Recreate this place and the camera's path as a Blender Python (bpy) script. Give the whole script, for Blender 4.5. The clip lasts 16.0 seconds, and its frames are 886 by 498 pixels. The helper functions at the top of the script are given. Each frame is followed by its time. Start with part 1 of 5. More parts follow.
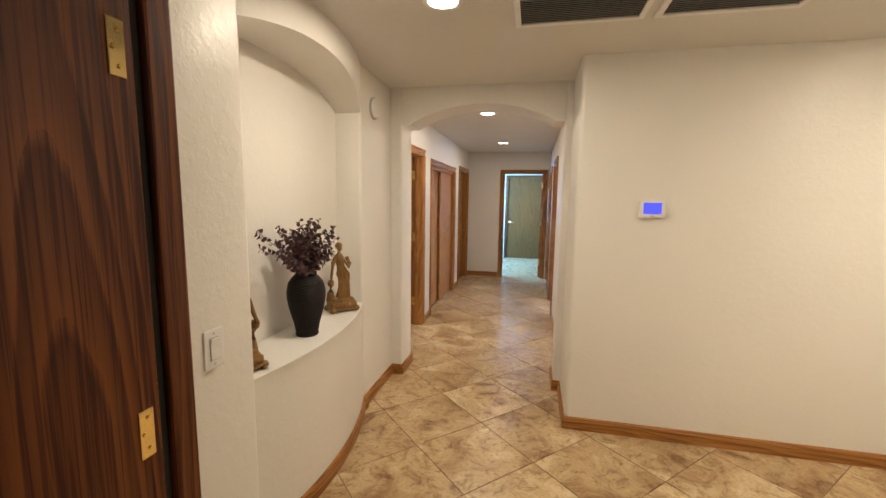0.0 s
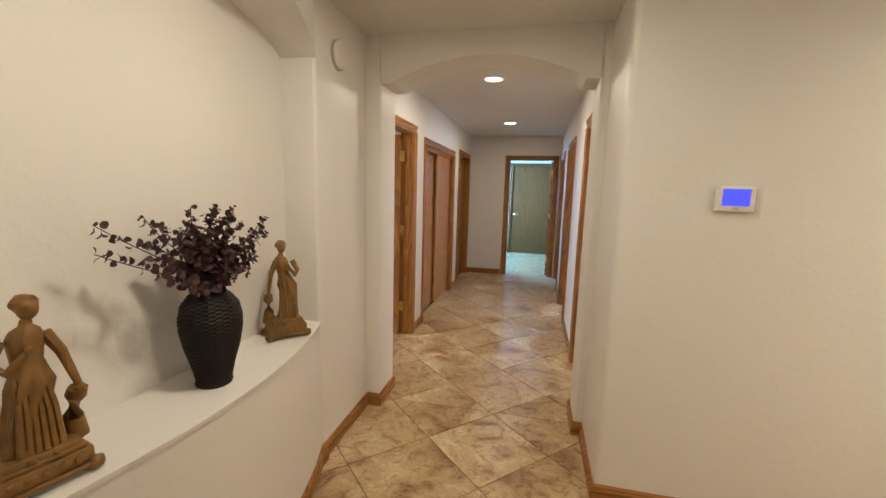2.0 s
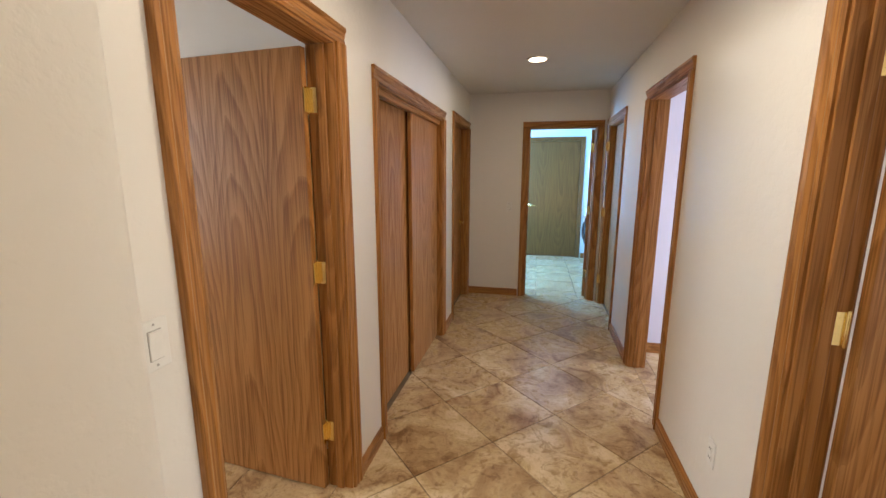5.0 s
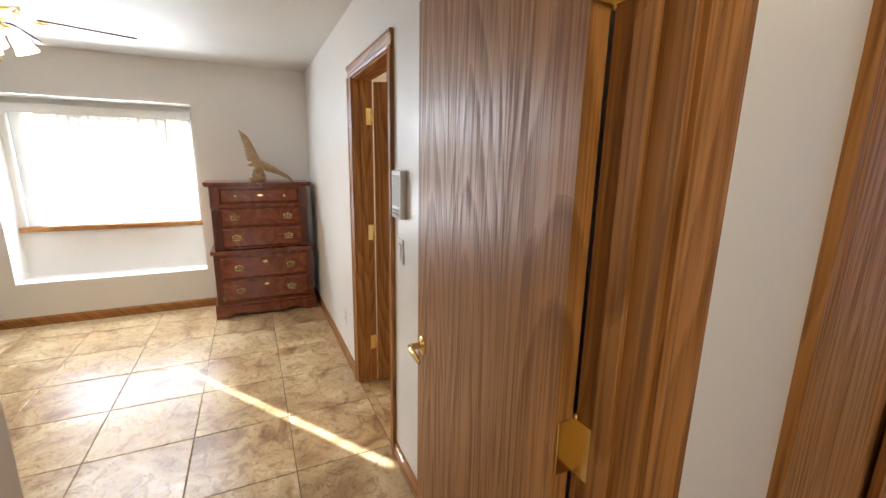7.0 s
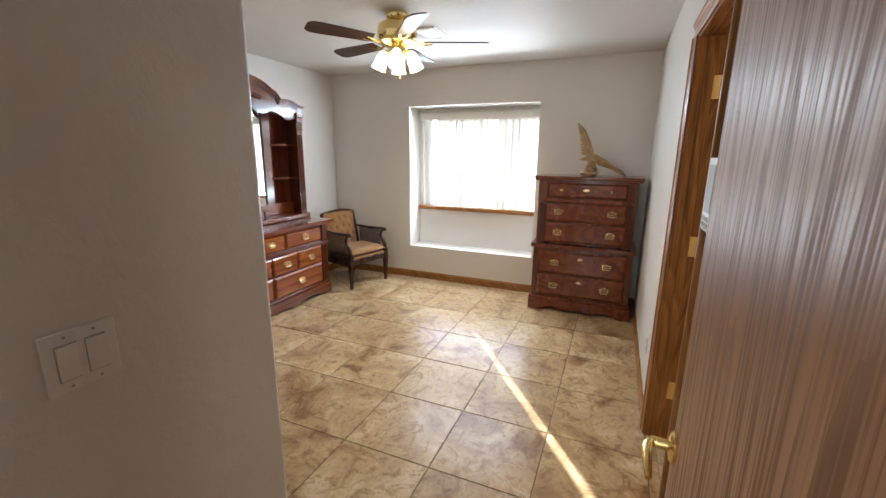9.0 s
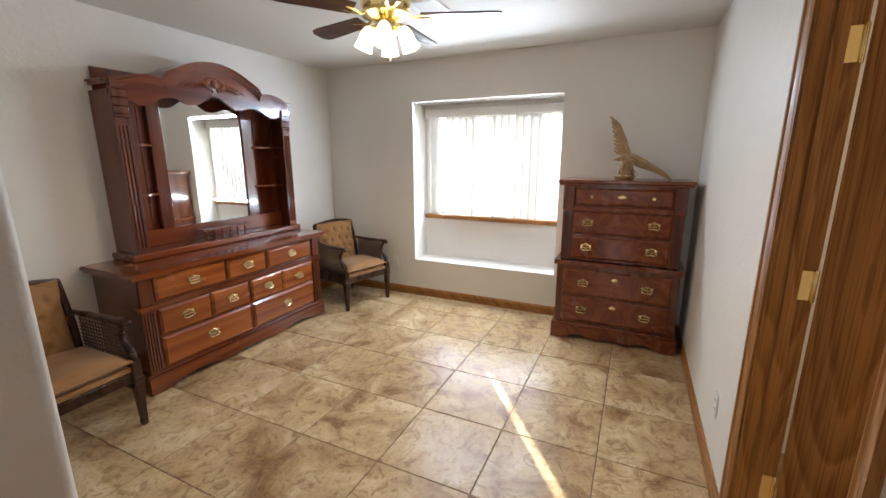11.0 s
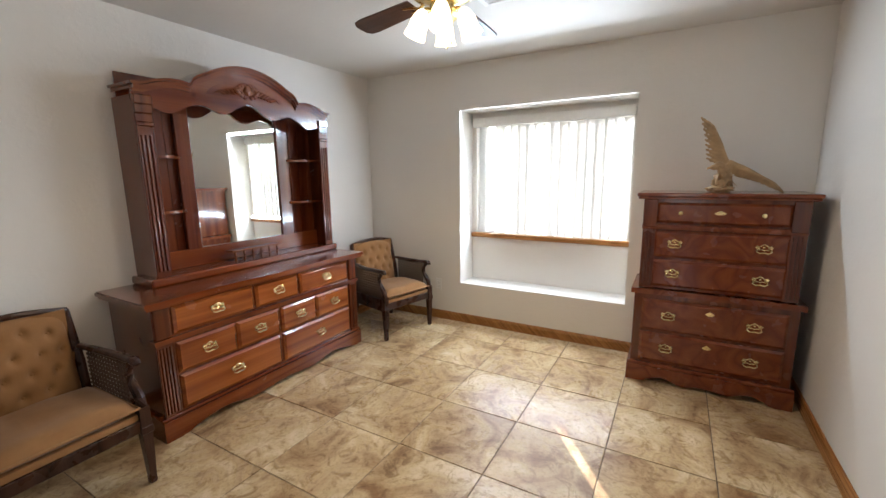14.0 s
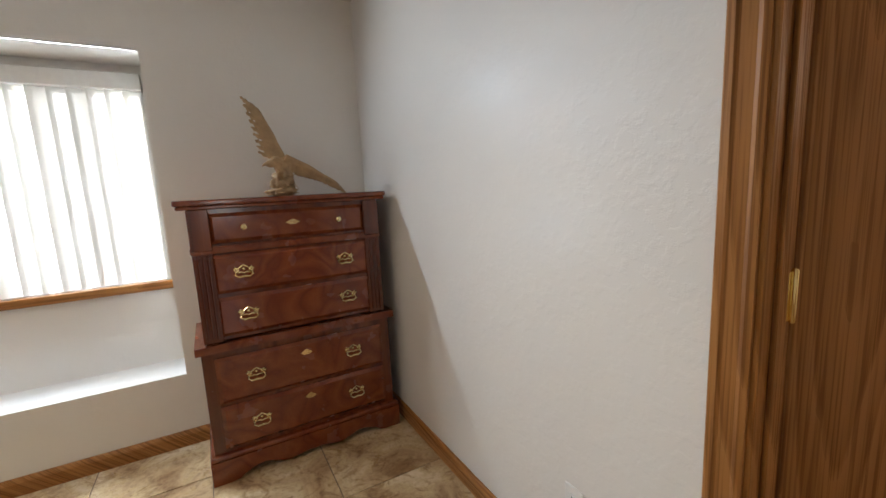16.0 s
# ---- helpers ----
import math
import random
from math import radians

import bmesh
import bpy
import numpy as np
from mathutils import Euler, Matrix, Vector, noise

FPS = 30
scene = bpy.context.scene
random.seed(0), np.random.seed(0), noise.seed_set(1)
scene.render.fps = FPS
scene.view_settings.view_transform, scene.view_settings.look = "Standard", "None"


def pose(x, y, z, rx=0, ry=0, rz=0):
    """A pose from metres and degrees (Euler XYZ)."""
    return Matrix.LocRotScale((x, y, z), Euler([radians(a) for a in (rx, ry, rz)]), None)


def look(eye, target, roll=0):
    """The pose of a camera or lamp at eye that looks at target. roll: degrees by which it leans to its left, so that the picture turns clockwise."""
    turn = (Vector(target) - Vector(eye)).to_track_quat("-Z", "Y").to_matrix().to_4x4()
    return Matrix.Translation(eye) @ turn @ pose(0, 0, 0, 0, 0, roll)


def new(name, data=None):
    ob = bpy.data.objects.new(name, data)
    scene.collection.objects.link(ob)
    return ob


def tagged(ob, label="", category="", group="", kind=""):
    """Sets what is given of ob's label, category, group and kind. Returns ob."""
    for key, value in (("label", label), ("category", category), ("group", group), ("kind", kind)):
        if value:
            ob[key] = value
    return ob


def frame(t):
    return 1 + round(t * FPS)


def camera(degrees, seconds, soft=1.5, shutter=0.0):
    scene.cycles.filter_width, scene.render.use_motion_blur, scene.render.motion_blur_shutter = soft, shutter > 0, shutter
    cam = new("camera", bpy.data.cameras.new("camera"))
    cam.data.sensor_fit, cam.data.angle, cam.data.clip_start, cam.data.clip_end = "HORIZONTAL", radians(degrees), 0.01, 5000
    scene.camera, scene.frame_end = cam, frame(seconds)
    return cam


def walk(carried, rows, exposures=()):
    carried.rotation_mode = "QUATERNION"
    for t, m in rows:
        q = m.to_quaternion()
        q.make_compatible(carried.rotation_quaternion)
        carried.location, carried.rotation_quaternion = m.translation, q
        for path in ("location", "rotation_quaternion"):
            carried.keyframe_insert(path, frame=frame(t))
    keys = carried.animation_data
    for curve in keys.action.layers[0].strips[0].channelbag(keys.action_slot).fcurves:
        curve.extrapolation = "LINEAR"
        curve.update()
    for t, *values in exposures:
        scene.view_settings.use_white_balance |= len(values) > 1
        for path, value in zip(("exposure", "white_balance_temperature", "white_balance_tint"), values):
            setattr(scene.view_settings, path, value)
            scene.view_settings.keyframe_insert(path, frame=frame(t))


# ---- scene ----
cam = camera(94.6, 16.0)
PATH = [
    (0, (-0.075, 0.012, 1.56), (-0.498, 1.95, 1.31), 0.8),
    (0.5, (-0.08, 0.032, 1.547), (-0.506, 1.968, 1.282), 0.8),
    (1, (-0.107, 0.167, 1.517), (-0.533, 2.1, 1.231), 0.8),
    (1.5, (-0.125, 0.488, 1.522), (-0.573, 2.413, 1.214), 0.7),
    (2, (-0.174, 0.808, 1.516), (-0.602, 2.739, 1.222), 1.6),
    (2.5, (-0.295, 1.198, 1.532), (-0.679, 3.135, 1.217), 0.8),
    (3, (-0.366, 1.61, 1.511), (-0.744, 3.544, 1.17), 0.7),
    (3.2, (-0.388, 1.766, 1.521), (-0.754, 3.704, 1.188), 0.7),
    (5.3, (-0.581, 3.298, 1.519), (-1.053, 5.205, 1.144), -0.3),
    (5.5, (-0.603, 3.421, 1.514), (-1.189, 5.295, 1.136), -0.8),
    (6, (-0.661, 3.753, 1.513), (-1.657, 5.442, 1.115), 0.2),
    (6.5, (-0.791, 4.01, 1.502), (-2.192, 5.382, 1.11), 2.0),
    (7, (-1.024, 4.249, 1.555), (-2.793, 5.083, 1.133), 1.0),
    (7.5, (-1.213, 4.364, 1.498), (-3.167, 4.485, 1.088), 1.4),
    (8, (-1.329, 4.482, 1.498), (-3.236, 4.061, 1.068), 1.3),
    (8.5, (-1.381, 4.553, 1.524), (-3.224, 3.907, 1.095), 0.8),
    (9, (-1.38, 4.585, 1.511), (-3.177, 3.831, 1.06), 0.6),
    (11.3, (-2.052, 4.4, 1.496), (-3.808, 3.552, 1.054), -0.3),
    (11.5, (-2.085, 4.392, 1.495), (-3.824, 3.516, 1.039), -0.5),
    (12, (-2.134, 4.36, 1.492), (-3.836, 3.407, 1.052), -0.6),
    (12.5, (-2.133, 4.343, 1.49), (-3.814, 3.328, 1.112), -0.6),
    (13, (-2.14, 4.316, 1.494), (-3.808, 3.269, 1.146), -0.7),
    (13.5, (-2.214, 4.2, 1.468), (-3.88, 3.147, 1.132), -0.8),
    (14, (-2.31, 4.091, 1.454), (-4.019, 3.114, 1.1), -0.7),
    (14.5, (-2.558, 4.008, 1.401), (-4.36, 3.214, 1.052), -0.4),
    (15, (-2.803, 3.994, 1.421), (-4.719, 3.548, 1.058), -0.2),
    (15.3, (-2.958, 3.93, 1.384), (-4.924, 3.818, 1.031), -0.1),
    (15.5, (-3.047, 3.909, 1.337), (-5.015, 4.075, 1.022), -0.7),
    (16, (-3.304, 3.991, 1.33), (-5.027, 4.962, 1.03), -2.8),
]
EXPOSURES = [(0.0, 2.92, 6300, 10), (2.0, 2.72, 6150, 10), (3.2, 2.65, 6200, 10), (5.5, 2.72, 6350, 10), (6.1, 2.6, 6350, 10), (7.0, 2.25, 6200, 10), (7.6, 1.85, 6050, 10), (9.0, 1.8, 6100, 10), (12.5, 1.8, 6050, 10), (14.5, 1.76, 6050, 10), (16.0, 1.55, 6050, 10)]
walk(cam, [(t, look(eye, target, roll)) for t, eye, target, roll in PATH], EXPOSURES)

# ---- world, sun, lamps ----
world = bpy.data.worlds.new("sky")
scene.world = world
world.use_nodes = True
wn = world.node_tree.nodes
sky = wn.new("ShaderNodeTexSky")
sky.sky_type, sky.sun_disc = "NISHITA", False
SUN_EL, SUN_AZ = radians(25), (0.817, 0.576)
sky.sun_elevation, sky.sun_rotation = SUN_EL, math.atan2(-SUN_AZ[0], -SUN_AZ[1])
world.node_tree.links.new(sky.outputs[0], wn["Background"].inputs[0])
wn["Background"].inputs[1].default_value = 0.15
sun = new("sun", bpy.data.lights.new("sun", "SUN"))
sun.data.energy, sun.data.angle, sun.data.color = 5.0, radians(0.5), (1.0, 0.985, 0.95)
sun.matrix_world = look((0, 0, 6), (SUN_AZ[0] * math.cos(SUN_EL), SUN_AZ[1] * math.cos(SUN_EL), 6 - math.sin(SUN_EL)))


def area_lamp(name, eye, target, sx, sy, power, color, disk=False):
    la = bpy.data.lights.new(name, "AREA")
    la.shape = "DISK" if disk else "RECTANGLE"
    la.size, la.size_y, la.energy, la.color = sx, sy, power, color
    ob = new(name, la)
    ob.matrix_world = look(eye, target)
    return ob


WARM = (1.0, 0.85, 0.64)
# recessed cans: the foyer, the hall, an unseen one further along the foyer, and one added behind the start for light
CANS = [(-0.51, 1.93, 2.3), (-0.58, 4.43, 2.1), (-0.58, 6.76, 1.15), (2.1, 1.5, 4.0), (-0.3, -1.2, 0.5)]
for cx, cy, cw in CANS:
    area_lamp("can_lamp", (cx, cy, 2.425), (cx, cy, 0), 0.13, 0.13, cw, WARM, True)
# daylight for the rooms beside the walk, from lamps at added windows out of view
# (the bedroom's two added strips, at the recess head and over the sill, stand in for light through the closed blind)
DAY = (0.82, 0.91, 1.0)
# added strips: the first lights the room, the second also brightens the reveals
area_lamp("blind_light_standin", (-5.835, 3.03, 2.03), (0, 3.03, -1.4), 1.46, 0.025, 8.5, DAY)
area_lamp("blind_light_standin", (-6.03, 3.03, 0.905), (0, 3.03, 0.905), 1.36, 0.03, 5.0, DAY)
area_lamp("unseen_window_light_study", (3.16, 5.9, 1.4), (0, 5.9, 1.0), 1.1, 1.1, 9.5, (0.76, 0.79, 1.0))
area_lamp("unseen_window_light_guest", (3.16, 4.0, 1.4), (0, 4.0, 1.0), 1.1, 1.1, 6, (1.0, 0.92, 0.85))
area_lamp("unseen_window_light_laundry", (-1.75, 9.6, 1.5), (0, 9.6, 1.2), 1.1, 1.1, 29, (0.20, 0.51, 1.0))
# unseen warm fill added in the bathroom; its wall has no window
area_lamp("bath_fill_lamp", (-3.1, 6.66, 1.7), (-3.1, 5, 1.0), 0.7, 0.6, 6.0, (1.0, 0.75, 0.5))


# ---- materials ----
def material(name):
    m = bpy.data.materials.new(name)
    m.use_nodes = True
    nt = m.node_tree
    b = nt.nodes["Principled BSDF"]
    return m, nt, b


def node(nt, kind, **values):
    n = nt.nodes.new(kind)
    for key, v in values.items():
        n.inputs[key.replace("_", " ")].default_value = v
    return n


def ramp(nt, fac, stops):
    r = nt.nodes.new("ShaderNodeValToRGB")
    el = r.color_ramp.elements
    while len(el) < len(stops):
        el.new(0.5)
    for e, (p, c) in zip(el, stops):
        e.position, e.color = p, (*c, 1)
    nt.links.new(fac, r.inputs[0])
    return r.outputs[0]


def coords(nt, scale=(1, 1, 1), per_object=True):
    tc = nt.nodes.new("ShaderNodeTexCoord")
    mp = nt.nodes.new("ShaderNodeMapping")
    mp.inputs["Scale"].default_value = scale
    if per_object:
        oi = nt.nodes.new("ShaderNodeObjectInfo")
        mul = nt.nodes.new("ShaderNodeVectorMath")
        mul.operation = "MULTIPLY_ADD"
        mul.inputs[1].default_value = (37.0, 53.0, 71.0)
        nt.links.new(oi.outputs["Random"], mul.inputs[0])
        nt.links.new(tc.outputs["Object"], mul.inputs[2])
        nt.links.new(mul.outputs[0], mp.inputs[0])
    else:
        nt.links.new(tc.outputs["Object"], mp.inputs[0])
    return mp.outputs[0]


def bump(nt, b, height, strength, dist):
    bn = node(nt, "ShaderNodeBump", Strength=strength, Distance=dist)
    nt.links.new(height, bn.inputs["Height"])
    nt.links.new(bn.outputs[0], b.inputs["Normal"])


def noise_tex(nt, vec, scale, detail=4.0, rough=0.5, distortion=0.0):
    n = node(nt, "ShaderNodeTexNoise", Scale=scale, Detail=detail, Roughness=rough, Distortion=distortion)
    nt.links.new(vec, n.inputs["Vector"])
    return n.outputs["Fac"]


def mix(nt, fac, a, b, mode="MIX"):
    m = nt.nodes.new("ShaderNodeMix")
    m.data_type, m.blend_type = "RGBA", mode
    for src, i in ((fac, 0), (a, 6), (b, 7)):
        if isinstance(src, (int, float)):
            m.inputs[i].default_value = src
        elif isinstance(src, tuple):
            m.inputs[i].default_value = (*src, 1)
        else:
            nt.links.new(src, m.inputs[i])
    return m.outputs[2]


def paint(name, color, rough=0.42, relief=0.16, patch=0.04):
    """Painted drywall with a knocked-down hand texture."""
    m, nt, b = material(name)
    v = coords(nt, per_object=False)
    big = noise_tex(nt, v, 1.3, 3)
    c = mix(nt, big, tuple(x * (1 - patch) for x in color), tuple(min(1, x * (1 + patch)) for x in color))
    nt.links.new(c, b.inputs["Base Color"])
    fine = noise_tex(nt, v, 120, 3)
    flat = ramp(nt, noise_tex(nt, v, 26, 4, 0.6), [(0.47, (0, 0, 0)), (0.6, (1, 1, 1))])
    h = mix(nt, 0.25, flat, fine)
    bump(nt, b, h, relief, 0.004)
    rg = ramp(nt, noise_tex(nt, v, 4), [(0.3, (rough - 0.07,) * 3), (0.7, (rough + 0.07,) * 3)])
    nt.links.new(rg, b.inputs["Roughness"])
    return m


def wood(name, dark, mid, light, axis="z", rough=0.3, pores=0.6, scale=1.0, knots=False, coat=0.0):
    m, nt, b = material(name)
    st = {"x": (0.4, 8, 8), "y": (8, 0.4, 8), "z": (8, 8, 0.4)}[axis]
    v = coords(nt, tuple(q * scale for q in st))
    warp = noise_tex(nt, v, 0.55, 2, 0.45, 0.5)
    rings = nt.nodes.new("ShaderNodeMath")
    rings.operation = "MULTIPLY"
    nt.links.new(warp, rings.inputs[0])
    rings.inputs[1].default_value = 11.0
    sn = nt.nodes.new("ShaderNodeMath")
    sn.operation = "PINGPONG"
    sn.inputs[1].default_value = 1.0
    nt.links.new(rings.outputs[0], sn.inputs[0])
    base = ramp(nt, sn.outputs[0], [(0.0, dark), (0.3, mid), (1.0, light)])
    v2 = coords(nt, tuple((q if q < 2 else 8 * q) * scale for q in st))
    streak = ramp(nt, noise_tex(nt, v2, 2.2, 5, 0.65), [(0.40, (0.50, 0.36, 0.27)), (0.56, (1, 1, 1))])
    c = mix(nt, pores, base, streak, "MULTIPLY")
    v3 = coords(nt)
    c = mix(nt, 0.5, c, ramp(nt, noise_tex(nt, v3, 1.5, 3), [(0.3, (0.78, 0.76, 0.74)), (0.7, (1, 1, 1))]), "MULTIPLY")
    if knots:
        vo = node(nt, "ShaderNodeTexVoronoi", Scale=3.0)
        nt.links.new(v3, vo.inputs["Vector"])
        c = mix(nt, ramp(nt, vo.outputs["Distance"], [(0.035, (0.8,) * 3), (0.075, (0, 0, 0))]), c, tuple(q * 0.35 for q in dark))
    nt.links.new(c, b.inputs["Base Color"])
    bump(nt, b, streak, 0.2, 0.001)
    rg = ramp(nt, noise_tex(nt, v3, 9), [(0.3, (rough - 0.06,) * 3), (0.7, (rough + 0.08,) * 3)])
    nt.links.new(rg, b.inputs["Roughness"])
    b.inputs["Coat Weight"].default_value = coat
    b.inputs["Specular IOR Level"].default_value = 0.3
    b.inputs["Coat Roughness"].default_value = 0.12
    return m


def math_node(nt, op, a, b=0.0):
    m = nt.nodes.new("ShaderNodeMath")
    m.operation = op
    for k, src in enumerate((a, b)):
        if isinstance(src, (int, float)):
            m.inputs[k].default_value = src
        else:
            nt.links.new(src, m.inputs[k])
    return m.outputs[0]


def oak(name, late, early, axis="z", rough=0.3, pores=0.6, figure=1.0):
    """Plain-sawn oak: cathedral growth rings about a log's leaning axis, with long open pores."""
    m, nt, b = material(name)
    tc = nt.nodes.new("ShaderNodeTexCoord")
    sep = nt.nodes.new("ShaderNodeSeparateXYZ")
    nt.links.new(tc.outputs["Object"], sep.inputs[0])
    rand = nt.nodes.new("ShaderNodeObjectInfo").outputs["Random"]
    i = "xyz".index(axis)
    o = [k for k in range(3) if k != i]
    across = math_node(nt, "ADD", sep.outputs[o[0]], sep.outputs[o[1]])
    across = math_node(nt, "ADD", across, math_node(nt, "MULTIPLY", rand, 7.3))
    along = math_node(nt, "ADD", sep.outputs[i], math_node(nt, "MULTIPLY", rand, 5.1))
    def stretched(ka, kl):
        c = nt.nodes.new("ShaderNodeCombineXYZ")
        nt.links.new(math_node(nt, "MULTIPLY", across, ka), c.inputs[0])
        nt.links.new(math_node(nt, "MULTIPLY", along, kl), c.inputs[1])
        nt.links.new(math_node(nt, "MULTIPLY", rand, 40.0), c.inputs[2])
        return c.outputs[0]
    a = math_node(nt, "SUBTRACT", math_node(nt, "PINGPONG", across, 0.31), 0.14)
    depth = math_node(nt, "ADD", math_node(nt, "MULTIPLY", math_node(nt, "PINGPONG", along, 2.3), 0.05), 0.05)
    depth = math_node(nt, "ADD", depth, math_node(nt, "MULTIPLY", noise_tex(nt, stretched(2.2, 0.8), 1.0, 2), 0.12))
    rad = math_node(nt, "SQRT", math_node(nt, "ADD", math_node(nt, "MULTIPLY", a, a), math_node(nt, "MULTIPLY", depth, depth)))
    wob = math_node(nt, "MULTIPLY", noise_tex(nt, stretched(9.0, 0.9), 1.0, 3), 1.6)
    ring = math_node(nt, "FRACT", math_node(nt, "ADD", math_node(nt, "MULTIPLY", rad, 52.0), wob))
    mid = tuple(p + (q - p) * (1 - 0.45 * figure) for p, q in zip(late, early))
    base = ramp(nt, ring, [(0.0, early), (0.45, mid), (0.86, late), (0.97, early)])
    pore = noise_tex(nt, stretched(150.0, 2.2), 1.0, 3, 0.6)
    open_pore = ramp(nt, math_node(nt, "SUBTRACT", pore, math_node(nt, "MULTIPLY", ring, 0.10)), [(0.34, (0.30, 0.22, 0.16)), (0.50, (1, 1, 1))])
    c = mix(nt, pores, base, open_pore, "MULTIPLY")
    tone = ramp(nt, noise_tex(nt, stretched(2.2, 0.5), 1.0, 3), [(0.3, (0.84, 0.81, 0.78)), (0.7, (1, 1, 1))])
    c = mix(nt, 0.6, c, tone, "MULTIPLY")
    nt.links.new(c, b.inputs["Base Color"])
    bump(nt, b, open_pore, 0.10, 0.001)
    rg = ramp(nt, open_pore, [(0.35, (rough + 0.2,) * 3), (0.9, (rough,) * 3)])
    nt.links.new(rg, b.inputs["Roughness"])
    b.inputs["Specular IOR Level"].default_value = 0.32
    return m


def plain(name, color, rough=0.5, metal=0.0, vary=0.08, grain=30.0, relief=0.05):
    m, nt, b = material(name)
    v = coords(nt)
    c = mix(nt, noise_tex(nt, v, grain), tuple(q * (1 - vary) for q in color), tuple(min(1, q * (1 + vary)) for q in color))
    nt.links.new(c, b.inputs["Base Color"])
    b.inputs["Metallic"].default_value = metal
    rg = ramp(nt, noise_tex(nt, v, grain / 3), [(0.3, (max(0.02, rough - 0.05),) * 3), (0.7, (rough + 0.06,) * 3)])
    nt.links.new(rg, b.inputs["Roughness"])
    if relief:
        bump(nt, b, noise_tex(nt, v, grain * 4), relief, 0.002)
    return m


def tile_material(name, tint=(1, 1, 1)):
    m, nt, b = material(name)
    v = coords(nt)
    t = lambda c: tuple(a * q for a, q in zip(c, tint))
    cloud = noise_tex(nt, v, 3.4, 7, 0.62, 0.9)
    base = ramp(nt, cloud, [(0.34, t((0.25, 0.145, 0.070))), (0.45, t((0.42, 0.30, 0.168))), (0.55, t((0.55, 0.435, 0.275))), (0.69, t((0.67, 0.565, 0.41)))])
    vein = ramp(nt, noise_tex(nt, v, 7.5, 8, 0.7, 2.2), [(0.40, (0.56, 0.47, 0.38)), (0.48, (1, 1, 1)), (0.60, (1, 1, 1)), (0.72, (1.0, 0.93, 0.86))])
    c = mix(nt, 0.7, base, vein, "MULTIPLY")
    speck = ramp(nt, noise_tex(nt, v, 55, 4, 0.6), [(0.36, (0.72, 0.66, 0.6)), (0.5, (1, 1, 1))])
    c = mix(nt, 0.5, c, speck, "MULTIPLY")
    oi = nt.nodes.new("ShaderNodeObjectInfo")
    c = mix(nt, 1.0, c, ramp(nt, oi.outputs["Random"], [(0.0, (0.88, 0.86, 0.84)), (1.0, (1.0, 1.0, 1.0))]), "MULTIPLY")
    nt.links.new(c, b.inputs["Base Color"])
    rg = ramp(nt, cloud, [(0.3, (0.33,) * 3), (0.7, (0.22,) * 3)])
    nt.links.new(rg, b.inputs["Roughness"])
    b.inputs["Specular IOR Level"].default_value = 0.33
    bump(nt, b, noise_tex(nt, v, 14, 5, 0.6), 0.06, 0.003)
    return m


def glow(name, color, strength):
    m, nt, b = material(name)
    b.inputs["Base Color"].default_value = (*color, 1)
    b.inputs["Emission Color"].default_value = (*color, 1)
    b.inputs["Emission Strength"].default_value = strength
    return m


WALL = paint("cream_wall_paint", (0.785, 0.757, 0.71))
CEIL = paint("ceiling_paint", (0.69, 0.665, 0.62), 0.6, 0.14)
LILAC = paint("lilac_wall_paint", (0.72, 0.70, 0.78))
BLUEW = paint("pale_wall_paint", (0.74, 0.80, 0.82))
OAK_LATE, OAK_EARLY = (0.34, 0.143, 0.032), (0.44, 0.203, 0.059)
OAK = oak("oak_upright", OAK_LATE, OAK_EARLY, "z", 0.36, 0.5)
OAK_X = oak("oak_along_x", OAK_LATE, OAK_EARLY, "x", 0.32, 0.6)
OAK_Y = oak("oak_along_y", OAK_LATE, OAK_EARLY, "y", 0.32, 0.6)
OAK_DARK = oak("dark_oak", (0.105, 0.022, 0.004), (0.22, 0.060, 0.012), "z", 0.36, 0.8, 1.2)
OLIVE = oak("olive_stained_door", (0.15, 0.064, 0.014), (0.18, 0.080, 0.018), "z", 0.4, 0.4, 0.6)
CHERRY = wood("cherry_along_x", (0.115, 0.019, 0.004), (0.155, 0.030, 0.006), (0.21, 0.050, 0.011), "x", 0.2, 0.22, 1, True, 0.8)
CHERRY_Y = wood("cherry_along_y", (0.135, 0.024, 0.007), (0.165, 0.033, 0.009), (0.21, 0.050, 0.014), "y", 0.22, 0.22, 1, True, 0.6)
CHERRY_Z = wood("cherry_upright", (0.085, 0.015, 0.004), (0.115, 0.022, 0.006), (0.16, 0.036, 0.009), "z", 0.2, 0.22, 1, False, 0.8)
CHAIR_WOOD = wood("dark_walnut", (0.020, 0.008, 0.005), (0.040, 0.016, 0.010), (0.06, 0.026, 0.016), "z", 0.28, 0.3)
DRAWER_FRONT = wood("amber_pine_drawer", (0.19, 0.040, 0.007), (0.27, 0.066, 0.012), (0.35, 0.10, 0.019), "x", 0.2, 0.25, 1, True, 0.8)
VELVET = plain("tan_velvet", (0.30, 0.145, 0.047), 0.85, 0, 0.16, 18, 0.25)
VELVET.node_tree.nodes["Principled BSDF"].inputs["Sheen Weight"].default_value = 0.15
CANE = plain("dark_cane", (0.075, 0.045, 0.026), 0.6, 0, 0.2, 60)
BRASS = plain("polished_brass", (0.93, 0.72, 0.32), 0.18, 1.0, 0.12, 12, 0.03)
ANTIQUE = plain("antique_brass", (0.78, 0.60, 0.30), 0.22, 1.0, 0.35, 40, 0.1)
WHITE = plain("white_plastic", (0.80, 0.79, 0.76), 0.35)
GREY = plain("grey_plastic", (0.42, 0.41, 0.39), 0.5)
# near-black colour that stands in for the shade inside grooves and slots
SLOT_SHADE = plain("slot_shade", (0.02, 0.018, 0.015), 0.8)
